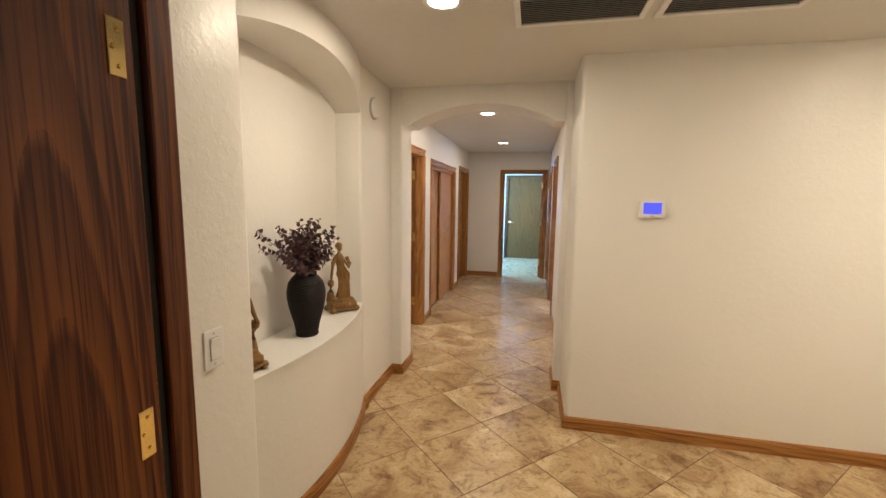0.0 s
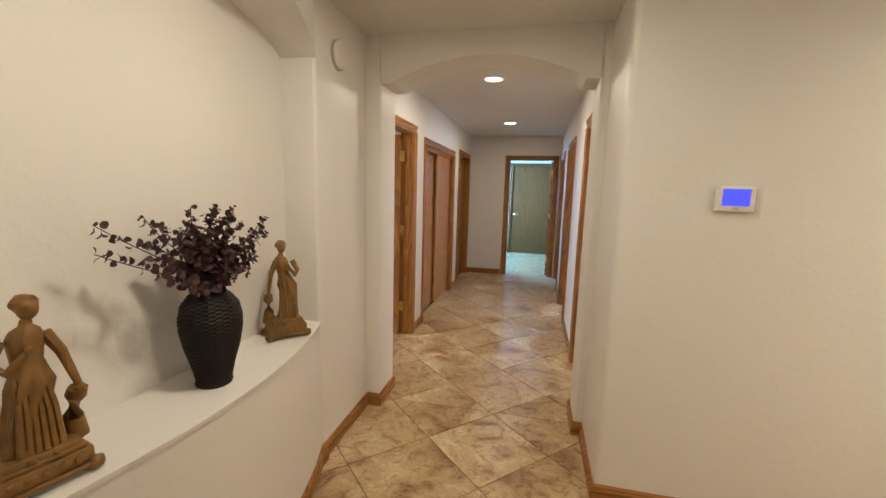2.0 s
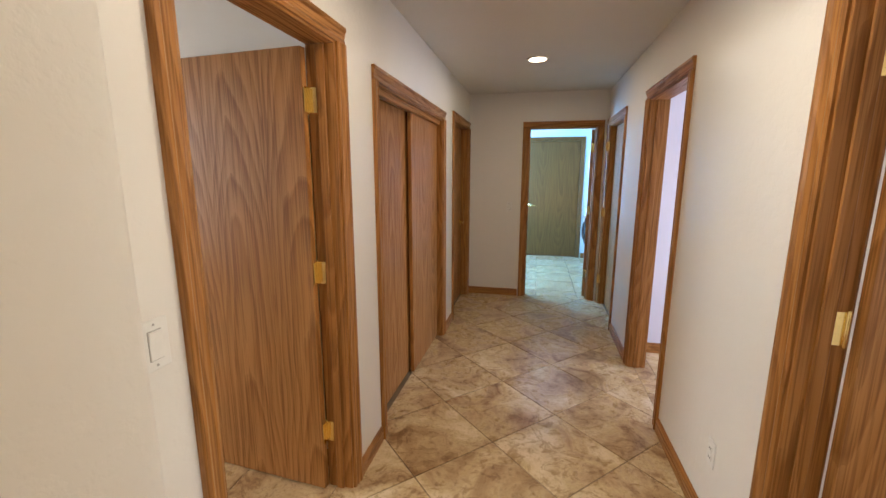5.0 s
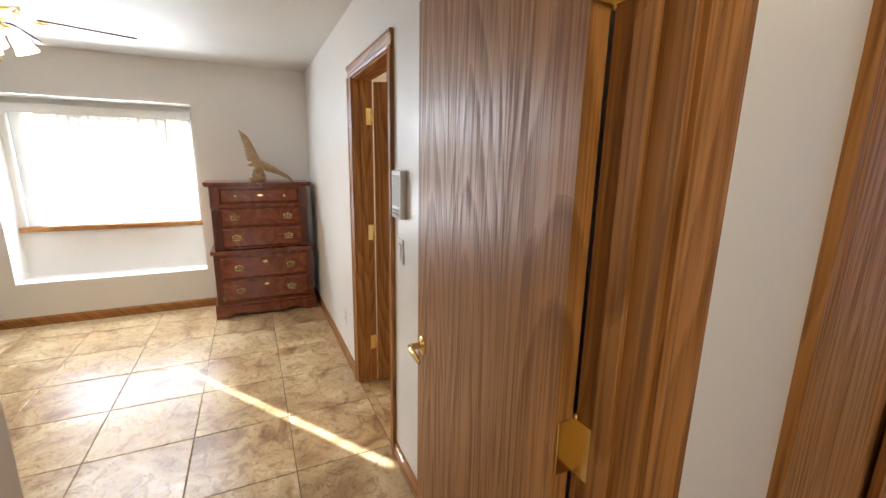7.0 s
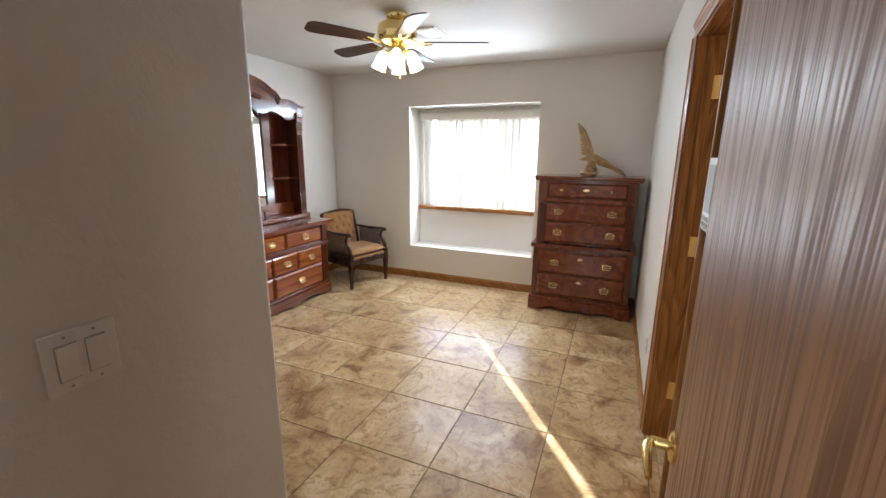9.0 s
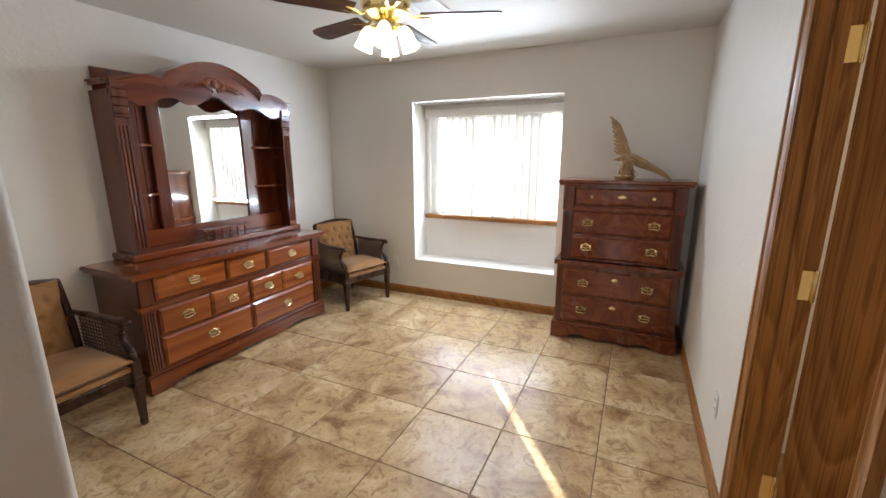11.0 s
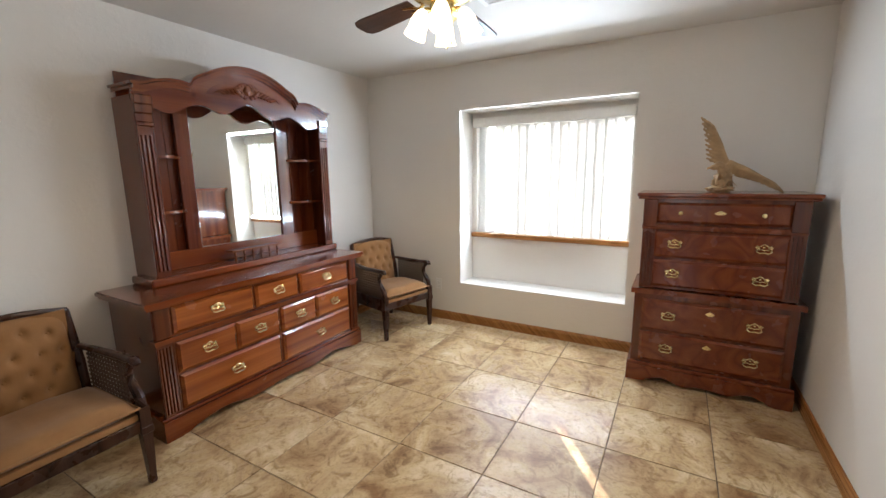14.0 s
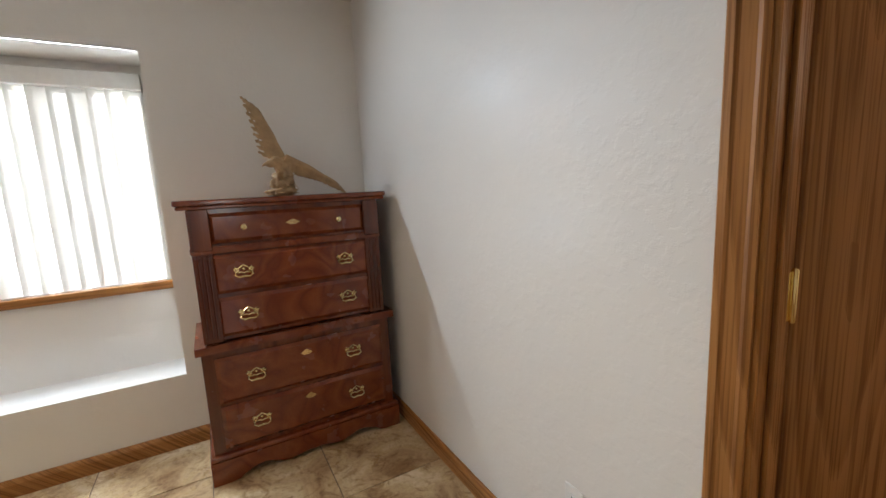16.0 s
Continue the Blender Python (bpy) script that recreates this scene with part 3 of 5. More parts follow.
d8 = doorway("door_7", "x", 4.86, 4.98, -3.67, -2.92, DH, "oak door frame to the bathroom, oak door swung in", (1, 0))
leaf(d8, pose(-3.648, 4.985, 0, 0, 0, 62), 0.70, 2.025)
for z in (0.30, 1.083, 1.817):
    hinge(d8, pose(-3.651, 4.972, z, 0, 0, 90))
# outside door of the laundry
d9 = doorway("door_8", "x", 10.83, 10.95, -0.74, 0.21, 2.10, "olive-brown outside door in the laundry", (1, 0), True, 0.06, (OLIVE, OLIVE))
leaf(d9, pose(0.19, 10.86, 0, 0, 0, 180) @ Matrix.Translation((0, -0.035, 0)), 0.91, 2.08, OLIVE, True, False, label="flush olive-brown door leaf")
# lining of the wide doorway where the walk begins
d10 = thing("door_9", pose(0, 0, 0), "dark oak lining and casing of the entry doorway", "door frame", "", "structure")
bm = bmesh.new(); box(bm, -0.85, -0.812, 0.30, 0.668, 0, 2.06, 0.003); part("jamb", bm, OAK_DARK, d10)
# dark strip: the groove's shade is put into its colour
bm = bmesh.new(); box(bm, -0.85, -0.822, 0.668, 0.690, 0, 2.06); part("rebate", bm, SLOT_SHADE, d10)
bm = bmesh.new(); box(bm, -0.862, -0.806, 0.690, 0.752, 0, 2.06, 0.006, 2); part("side_casing", bm, OAK_DARK, d10)
bm = bmesh.new(); box(bm, 0.52, 0.56, 0.30, 0.752, 0, 2.06, 0.003); part("jamb", bm, OAK_DARK, d10)
bm = bmesh.new(); box(bm, -0.85, 0.56, 0.30, 0.752, 2.06, 2.09, 0.003); part("head_jamb", bm, OAK_DARK, d10)
for z in (0.30, 1.083, 1.817):
    bm = bmesh.new()
    box(bm, -0.8125, -0.8095, 0.618, 0.650, z - 0.05, z + 0.05, 0.001)
    for dz in (-0.032, 0, 0.032):
        lathe(bm, [(0.0045, -0.0035), (0.0045, 0.0035)], 10, (-0.81, 0.632 + (0.006 if dz else -0.004), z + dz), Matrix.Rotation(radians(90), 3, "Y"))
    part("hinge_plate", bm, BRASS, d10, "brass hinge plate with screws")


# ---- bedroom: window and blind ----
win = thing("window_1", pose(0, 0, 0), "white framed window behind a vertical blind in a deep recess", "window", "", "structure")
bm = bmesh.new()
for a in ((2.33, 2.37, 0.88, 1.98), (3.695, 3.735, 0.88, 1.98), (2.37, 3.695, 0.88, 0.92), (2.37, 3.695, 1.94, 1.98), (3.01, 3.055, 0.92, 1.94)):
    box(bm, -6.20, -6.15, *a, 0.003)
part("window_frame", bm, ENAMEL, win)
for y0, y1 in ((2.37, 3.01), (3.055, 3.695)):
    bm = bmesh.new(); box(bm, -6.178, -6.173, y0, y1, 0.92, 1.94)
    part("pane", bm, GLASS, win).visible_shadow = False
bm = bmesh.new(); box(bm, -6.135, -6.055, 2.285, 3.78, 0.835, 0.88, 0.006, 2)
part("window_sill", bm, OAK_Y, win, "oak window sill board")

blind = thing("vertical_blind", pose(-6.08, 3.03, 1.93), "white vinyl vertical blind, closed, in the window recess", "blind")
bm = bmesh.new(); box(bm, -0.03, 0.035, -0.725, 0.725, -0.02, 0.065, 0.004)
part("valance", bm, WHITE, blind)
slat = None
for i, y in enumerate([-0.618] + [-0.452 + 0.0755 * k for k in range(16)]):
    m = pose(0.0, y, 0, 0, 0, 90 + 24 + 4 * math.sin(i * 2.3))
    if slat is None:
        bm = bmesh.new()
        row = []
        for z in (-1.04, -0.02):
            row.append([bm.verts.new((-0.0445 + 0.089 * k / 6, 0.006 * (1 - (k / 3 - 1) ** 2), z)) for k in range(7)])
        for k in range(6):
            bm.faces.new((row[0][k], row[0][k + 1], row[1][k + 1], row[1][k]))
        bmesh.ops.solidify(bm, geom=bm.faces[:], thickness=0.0012)
        slat = part("slat", bm, BLIND, blind, "", m, True)
    else:
        s2 = new("slat", slat.data)
        s2.parent = blind
        s2.matrix_basis = m
bm = bmesh.new(); tube(bm, [(0.03, -0.69, 0), (0.03, -0.69, -0.9)], 0.003, 6)
part("wand", bm, WHITE, blind)


# ---- furniture hardware ----
def bail_pull(parent, m):
    """Pierced scrolled back plate with two rosettes and a swinging bail."""
    bm = bmesh.new()
    for s in (-1, 1):
        tube(bm, [(s * 0.030, -0.003, 0.0), (s * 0.043, -0.003, 0.009), (s * 0.036, -0.004, 0.017), (s * 0.024, -0.003, 0.010), (s * 0.012, -0.004, 0.018), (0, -0.003, 0.026)], [0.003, 0.004, 0.004, 0.0035, 0.004, 0.003], 6)
        tube(bm, [(s * 0.030, -0.003, 0.0), (s * 0.040, -0.003, -0.011), (s * 0.026, -0.003, -0.010), (s * 0.012, -0.004, -0.006), (0, -0.003, -0.012)], [0.003, 0.004, 0.003, 0.0035, 0.003], 6)
        lathe(bm, [(0.011, 0), (0.010, 0.004), (0.006, 0.006), (0.006, 0.013), (0.004, 0.017)], 10, (s * 0.03, 0, 0.002), Matrix.Rotation(radians(90), 3, "X"))
    lathe(bm, [(0.008, 0), (0.006, 0.004), (0.002, 0.006)], 8, (0, 0, 0.007), Matrix.Rotation(radians(90), 3, "X"))
    tube(bm, [(-0.03, -0.012, 0), (-0.038, -0.017, -0.016), (-0.022, -0.020, -0.027), (0, -0.021, -0.023), (0.022, -0.020, -0.027), (0.038, -0.017, -0.016), (0.03, -0.012, 0)], [0.004, 0.0045, 0.0045, 0.0055, 0.0045, 0.0045, 0.004], 7)
    return part("pull", bm, ANTIQUE, parent, "antique brass bail pull", m, True)


def knob(parent, m, r=0.014):
    bm = bmesh.new()
    lathe(bm, [(r * 0.6, 0), (r * 0.45, 0.01), (r, 0.018), (r * 0.9, 0.024), (0.002, 0.027)], 14, (0, 0, 0), Matrix.Rotation(radians(90), 3, "X"))
    return part("knob", bm, ANTIQUE, parent, "antique brass knob", m, True)


def drawer(parent, x0, x1, z0, z1, yf, pulls, mat, flat=False):
    """A raised drawer front facing -y with its hardware; pulls: x offsets from the middle."""
    bm = bmesh.new()
    t, e = 0.018, 0.016
    o = [bm.verts.new(p) for p in ((x0, yf, z0), (x1, yf, z0), (x1, yf, z1), (x0, yf, z1))]
    i = [bm.verts.new(p) for p in ((x0 + e, yf - t, z0 + e), (x1 - e, yf - t, z0 + e), (x1 - e, yf - t, z1 - e), (x0 + e, yf - t, z1 - e))]
    q = [bm.verts.new((v.co.x, yf - 0.006, v.co.z)) for v in o]
    for k in range(4):
        n = (k + 1) % 4
        bm.faces.new((o[k], o[n], q[n], q[k]))
        bm.faces.new((q[k], q[n], i[n], i[k]))
    bm.faces.new(i)
    bm.faces.new(o[::-1])
    d = part("drawer", bm, mat, parent)
    cx, cz = (x0 + x1) / 2, (z0 + z1) / 2
    for dx in pulls:
        bail_pull(d, pose(cx + dx, yf - t, cz + 0.008))
    return d


def scallop(w, h, n=40, feet=0.16):
    """Outline of a plinth board of width w and height h with bracket feet and a shaped apron."""
    pts = [(-w / 2, 0), (-w / 2, h), (w / 2, h), (w / 2, 0), (w / 2 - feet * 0.55, 0)]
    for i in range(n + 1):
        a = 1 - 2 * i / n
        x = a * (w / 2 - feet * 0.62)
        k = abs(a)
        z = 0.032 + 0.016 * math.cos(k * math.pi * 3) - 0.02 * max(0, 1 - k * 4) + (-0.012 if k > 0.9 else 0)
        pts.append((x, max(0.004, z)))
    pts.append((-w / 2 + feet * 0.55, 0))
    return pts


# ---- dresser with mirrored hutch; local x to the right seen from the front, front towards -y ----
# the piece faces the middle of the room, so it is turned half round
DX0, DX1 = -4.945, -3.32
dw = DX1 - DX0
dresser = thing("dresser", pose((DX0 + DX1) / 2, 1.72, 0, 0, 0, 180), "glossy reddish pine dresser with nine drawers and brass pulls", "dresser")
W2 = dw / 2
bm = bmesh.new(); box(bm, -W2 + 0.02, W2 - 0.02, 0.012, 0.49, 0.06, 0.775, 0.003)
part("carcass", bm, CHERRY_Z, dresser)
# plinth, shaped, stepping forward
bm = bmesh.new()
prism(bm, scallop(dw, 0.12), "y", -0.012, 0.02)
for s in (-1, 1):
    box(bm, s * W2, s * (W2 - 0.03), 0.02, 0.49, 0.0, 0.12)
part("plinth", bm, CHERRY, dresser)
bm = bmesh.new(); box(bm, -W2 - 0.002, W2 + 0.002, -0.004, 0.49, 0.12, 0.138, 0.006, 2)
part("plinth_moulding", bm, CHERRY, dresser)
def wave_front(bm, y0, amp, z0, z1, x0, x1, yb, n=48):
    """A slab whose front edge swells at the ends and in the middle."""
    pts = [(x1, yb), (x0, yb)]
    for i in range(n + 1):
        a = i / n
        pts.append((x0 + (x1 - x0) * a, y0 - amp * (0.5 + 0.5 * math.cos(a * math.pi * 4))))
    prism(bm, pts, "z", z0, z1)
bm = bmesh.new()
wave_front(bm, -0.022, 0.02, 0.775, 0.792, -W2 - 0.02, W2 + 0.02, 0.50)
wave_front(bm, -0.034, 0.02, 0.792, 0.818, -W2 - 0.032, W2 + 0.032, 0.505)
bmesh.ops.bevel(bm, geom=[e for e in bm.edges if abs(e.verts[0].co.z - e.verts[1].co.z) < 1e-6 and e.verts[0].co.z > 0.8], offset=0.006, segments=2, affect="EDGES")
part("top", bm, CHERRY, dresser, "polished top with a wavy front edge", None, True)
bm = bmesh.new()
wave_front(bm, 0.0, 0.014, 0.565, 0.592, -W2 + 0.01, W2 - 0.01, 0.05)
part("waist_moulding", bm, CHERRY, dresser, "", None, True)
for s in (-1, 1):
    bm = bmesh.new()
    xa, xb = s * (W2 - 0.02), s * (W2 - 0.105)
    box(bm, xa, xb, -0.002, 0.012, 0.138, 0.565, 0.002)
    for k in range(4):
        xk = xa + (xb - xa) * (0.2 + 0.2 * k)
        tube(bm, [(xk, -0.003, 0.16), (xk, -0.003, 0.545)], 0.0065, 8)
    part("fluted_pilaster", bm, CHERRY_Z, dresser)
    bm = bmesh.new(); box(bm, xa, xb, -0.006, 0.012, 0.592, 0.77, 0.008, 2)
    part("corner_block", bm, CHERRY_Z, dresser)
xl, xr = -W2 + 0.115, W2 - 0.115
span = xr - xl
def row3(fr, z0, z1):
    for a, b in fr:
        drawer(dresser, xl + span * a + 0.004, xl + span * b - 0.004, z0, z1, 0.010, (0,), DRAWER_FRONT)
row3(((0, 0.365), (0.372, 0.628), (0.635, 1)), 0.605, 0.762)
row3(((0, 0.262), (0.262, 0.496), (0.504, 0.738), (0.738, 1)), 0.372, 0.552)
row3(((0, 0.494), (0.506, 1)), 0.152, 0.358)

hutch = thing("dresser_hutch", pose(-4.235, 1.43, 0.818, 0, 0, 180), "reddish pine hutch with arched carved crown, mirror and small shelves", "hutch")
HW = 0.718
bm = bmesh.new(); box(bm, -HW - 0.035, HW + 0.035, -0.035, 0.225, 0, 0.05, 0.012, 3)
part("base_rail", bm, CHERRY, hutch)
for s in (-1, 1):
    bm = bmesh.new()
    box(bm, s * HW, s * (HW - 0.02), 0.0, 0.225, 0.05, 1.10)
    part("side_panel", bm, CHERRY_Z, hutch)
    bm = bmesh.new()
    box(bm, s * HW, s * (HW - 0.085), -0.02, 0.0, 0.05, 0.93, 0.003)
    for k in range(3):
        xk = s * (HW - 0.02 - 0.0225 * k)
        tube(bm, [(xk, -0.021, 0.09), (xk, -0.021, 0.88)], 0.0075, 8)
    part("fluted_pilaster", bm, CHERRY_Z, hutch)
    bm = bmesh.new()
    for k, (z0, z1, d) in enumerate(((0.93, 0.952, 0.006), (0.952, 1.0, 0.0), (1.0, 1.05, 0.008), (1.05, 1.10, 0.014))):
        box(bm, s * (HW + 0.004), s * (HW - 0.09), -0.022 - d, 0.0, z0, z1, 0.004)
    part("capital", bm, CHERRY_Z, hutch)
    bm = bmesh.new()
    box(bm, s * (HW - 0.02), s * 0.385, 0.185, 0.205, 0.05, 1.10)
    for k in range(4):
        xk = s * (HW - 0.06 - 0.09 * k)
        box(bm, xk - 0.002, xk + 0.002, 0.180, 0.186, 0.05, 1.10)
    part("back_panel", bm, CHERRY_Z, hutch)
    bm = bmesh.new(); box(bm, s * 0.43, s * 0.335, 0.15, 0.185, 0.16, 1.10, 0.004)
    part("mirror_stile", bm, CHERRY_Z, hutch)
    for z in (0.42, 0.76):
        bm = bmesh.new()
        pts = [(s * (HW - 0.02), 0.185), (s * (HW - 0.02), 0.05)]
        for i in range(13):
            a = i / 12
            pts.append((s * (HW - 0.02 - a * 0.28), 0.05 + 0.09 * a ** 2 + 0.012 * math.sin(a * math.pi * 2)))
        pts.append((s * (HW - 0.30), 0.185))
        prism(bm, pts if s < 0 else pts[::-1], "z", z, z + 0.018)
        part("shelf", bm, CHERRY, hutch, "small shelf with a curved front")
bm = bmesh.new(); box(bm, -0.345, 0.345, 0.165, 0.172, 0.14, 1.12)
part("mirror", bm, MIRROR, hutch, "clear mirror glass")
bm = bmesh.new(); box(bm, -HW + 0.02, HW - 0.02, 0.15, 0.18, 0.05, 0.17, 0.003)
part("mirror_rail", bm, CHERRY, hutch)
bm = bmesh.new(); box(bm, -HW + 0.02, HW - 0.02, 0.206, 0.214, 0.05, 1.25)
part("backboard", bm, CHERRY_Z, hutch)
bm = bmesh.new()
box(bm, -0.21, 0.21, 0.02, 0.10, 0.12, 0.132, 0.003)
for k in range(6):
    lathe(bm, [(0.006, 0.05), (0.010, 0.065), (0.006, 0.08), (0.009, 0.1), (0.006, 0.12)], 8, (-0.175 + 0.07 * k, 0.04, 0))
part("gallery_rail", bm, CHERRY, hutch, "little spindle gallery")

# crown: three-part arch above, shaped apron below
def crown_top(x):
    k = abs(x) / (HW + 0.015)
    return 1.158 + 0.2 * max(0, 1 - (k / 0.55) ** 2) ** 0.7 + 0.045 * max(0, math.cos((k - 0.66) * math.pi / 0.5)) * (k > 0.3) - 0.01 * k
def crown_low(x):
    k = abs(x) / HW
    return 1.05 + 0.035 * math.cos(k * math.pi * 4) + 0.05 * max(0, 1 - (k / 0.5) ** 2) - 0.02 * (k > 0.85)
CX = [-(HW - 0.0) + 2 * HW * i / 64 for i in range(65)]
bm = bmesh.new()
prism(bm, [(x, crown_low(x)) for x in CX] + [(x, crown_top(x) - 0.03) for x in CX[::-1]], "y", -0.012, 0.012)
part("crown_board", bm, CHERRY, hutch, "shaped crown board")
bm = bmesh.new()
for lo, hi, ya in ((-0.035, -0.018, -0.028), (-0.018, 0.002, -0.042), (0.002, 0.016, -0.052)):
    ext = 1 + (0.02 if lo > 0 else 0.0)
    prism(bm, [(x * ext, crown_top(x) + lo) for x in CX] + [(x * ext, crown_top(x) + hi) for x in CX[::-1]], "y", ya, 0.215 if lo > -0.02 else 0.0)
part("crown_moulding", bm, CHERRY, hutch, "stepped arched cornice", None, True)
bm = bmesh.new()
prism(bm, [(-0.30, 1.165)] + [(-0.30 + 0.6 * i / 24, 1.165 + 0.125 * math.sin(math.pi * i / 24) ** 0.7) for i in range(25)] + [(0.30, 1.165)], "y", -0.017, -0.011)
rnd = random.Random(4)
blob(bm, (0, -0.02, 1.225), (0.035, 0.016, 0.035), 0.3, 12, 2)
for s in (-1, 1):
    for k in range(7):
        a = s * (0.25 + k * 0.42)
        blob(bm, (0.065 * math.sin(a) * 1.1, -0.019, 1.222 + 0.042 * math.cos(a)), (0.02, 0.010, 0.02), 0.3, 12, 1)
    for k in range(6):
        tube(bm, [(s * (0.05 + 0.025 * k), -0.018, 1.20 - 0.004 * k), (s * (0.08 + 0.028 * k), -0.021, 1.235 - 0.008 * k), (s * (0.11 + 0.028 * k), -0.017, 1.225 - 0.01 * k)], [0.010, 0.008, 0.003], 6)
part("carved_panel", bm, CHERRY, hutch, "carved flower panel", None, True)

# ---- chest of drawers, turned to face the room ----
chest = thing("chest_of_drawers", pose(-5.36, 4.333, 0, 0, 0, 90), "reddish pine chest of five drawers with brass pulls", "chest of drawers")
CW = 0.465
bm = bmesh.new(); box(bm, -CW + 0.015, CW - 0.015, 0.012, 0.43, 0.05, 0.645, 0.003)
part("lower_carcass", bm, CHERRY_Z, chest)
bm = bmesh.new(); box(bm, -CW + 0.04, CW - 0.04, 0.02, 0.43, 0.68, 1.285, 0.003)
part("upper_carcass", bm, CHERRY_Z, chest)
bm = bmesh.new()
prism(bm, scallop(2 * CW + 0.01, 0.115), "y", -0.014, 0.02)
for s in (-1, 1):
    box(bm, s * (CW + 0.005), s * (CW - 0.025), 0.02, 0.43, 0, 0.115)
part("plinth", bm, CHERRY_Y, chest)
bm = bmesh.new(); box(bm, -CW - 0.005, CW + 0.005, -0.012, 0.43, 0.115, 0.14, 0.008, 2)
part("plinth_moulding", bm, CHERRY_Y, chest)
bm = bmesh.new()
wave_front(bm, -0.01, 0.012, 0.640, 0.676, -CW - 0.005, CW + 0.005, 0.435)
part("waist_moulding", bm, CHERRY_Y, chest, "", None, True)
bm = bmesh.new()
box(bm, -CW - 0.002, CW + 0.002, -0.008, 0.435, 1.283, 1.300, 0.006, 2)
box(bm, -CW - 0.010, CW + 0.010, -0.018, 0.44, 1.300, 1.325, 0.007, 2)
part("top", bm, CHERRY_Y, chest)
for s in (-1, 1):
    bm = bmesh.new()
    box(bm, s * (CW - 0.036), s * (CW - 0.115), 0.002, 0.02, 0.68, 1.10, 0.003)
    for k in range(3):
        xk = s * (CW - 0.055 - 0.02 * k)
        tube(bm, [(xk, 0.001, 0.70), (xk, 0.001, 1.08)], 0.006, 8)
    part("pilaster", bm, CHERRY_Z, chest)
    bm = bmesh.new(); box(bm, s * (CW - 0.034), s * (CW - 0.117), -0.004, 0.02, 1.10, 1.283, 0.004)
    part("corner_block", bm, CHERRY_Z, chest)
bm = bmesh.new(); box(bm, -CW + 0.03, CW - 0.03, 0.0, 0.02, 1.085, 1.118, 0.006, 2)
part("upper_moulding", bm, CHERRY_Y, chest)
for z0, z1, hw, yf in ((0.90, 1.078, 0.36, 0.019), (0.70, 0.882, 0.36, 0.019), (0.385, 0.605, 0.40, 0.011), (0.16, 0.368, 0.40, 0.011)):
    d = drawer(chest, -hw, hw, z0, z1, yf, (-0.235, 0.235), CHERRY_Y)
    if z0 < 0.5:
        bm = bmesh.new()
        prism(bm, [(-0.028, 0), (-0.012, 0.012), (0, 0.02), (0.012, 0.012), (0.028, 0), (0.012, -0.010), (-0.012, -0.010)], "y", -0.003, 0)
        part("escutcheon", bm, ANTIQUE, d, "brass keyhole plate", pose(0, yf - 0.018, (z0 + z1) / 2 + 0.05))
d = drawer(chest, -0.35, 0.35, 1.13, 1.262, 0.019, (), CHERRY_Y)
for dx in (-0.215, 0.215):
    knob(d, pose(dx, 0.001, 1.196))
bm = bmesh.new()
prism(bm, [(-0.034, 0), (-0.014, 0.010), (0, 0.016), (0.014, 0.010), (0.034, 0), (0.014, -0.010), (-0.014, -0.010)], "y", -0.003, 0)
part("escutcheon", bm, ANTIQUE, d, "brass keyhole plate", pose(0, 0.001, 1.20))


# ---- eagle carving ----
def vane(bm, p0, p1, normal, w, bend=0.0, n=6):
    """One feather: a long leaf-shaped blade with a raised quill and thickness."""
    p0, p1, nrm = Vector(p0), Vector(p1), Vector(normal).normalized()
    d = p1 - p0
    side = d.cross(nrm).normalized()
    rows = []
    for i in range(n + 1):
        t = i / n
        c = p0 + d * t + nrm * bend * math.sin(math.pi * t)
        h = w * max(0.12, math.sin(math.pi * (0.12 + 0.83 * t)) ** 0.6)
        rows.append([bm.verts.new(q) for q in (c - side * h, c + nrm * w * 0.28, c + side * h, c - nrm * w * 0.18)])
    for a, b in zip(rows, rows[1:]):
        for i in range(4):
            bm.faces.new((a[i], b[i], b[(i + 1) % 4], a[(i + 1) % 4]))
    bm.faces.new(rows[0]); bm.faces.new(rows[-1][::-1])


def wing(bm, shoulder, wrist, tip, trail, n=13):
    """Primaries, secondaries and coverts set along the arm from shoulder over wrist to tip."""
    S, Wr, T, tr = Vector(shoulder), Vector(wrist), Vector(tip), Vector(trail)
    def edge(a):
        return S.lerp(Wr, a / 0.5) if a < 0.5 else Wr.lerp(T, (a - 0.5) / 0.5)
    for row, (ln, lift, k) in enumerate(((1.0, 0.0, n), (0.62, 0.009, n), (0.34, 0.016, n + 2))):
        for i in range(k):
            a = i / (k - 1)
            root = edge(a * 0.86)
            out = tr * ln * (1 - 0.42 * a) + (T - Wr) * (0.10 + 0.42 * a * a) * (0.5 + 0.5 * ln)
            vane(bm, root + Vector((lift, 0, 0)), root + out + Vector((lift * 0.4, 0, 0)), (1, 0, 0), 0.0145 * (1.15 - 0.35 * row * 0.5), 0.006)
    tube(bm, [S, S.lerp(Wr, 0.5), Wr, Wr.lerp(T, 0.5), T], [0.026, 0.021, 0.017, 0.011, 0.004], 8)


bm = bmesh.new()
# rock with the claws and the body bending forward over it
blob(bm, (0, 0.0, 0.020), (0.058, 0.078, 0.024), 0.5, 14)
for k in range(9):
    blob(bm, (0.026 * math.sin(k * 2.1), 0.004 + 0.034 * math.cos(k * 1.7), 0.045 + 0.008 * k), (0.027, 0.027, 0.024), 0.6, 17, 2)
blob(bm, (0.012, 0.012, 0.142), (0.034, 0.040, 0.048), 0.2, 14)
blob(bm, (0.024, -0.020, 0.168), (0.026, 0.030, 0.028), 0.25, 14)
blob(bm, (0.034, -0.046, 0.160), (0.021, 0.025, 0.019), 0.15, 12)
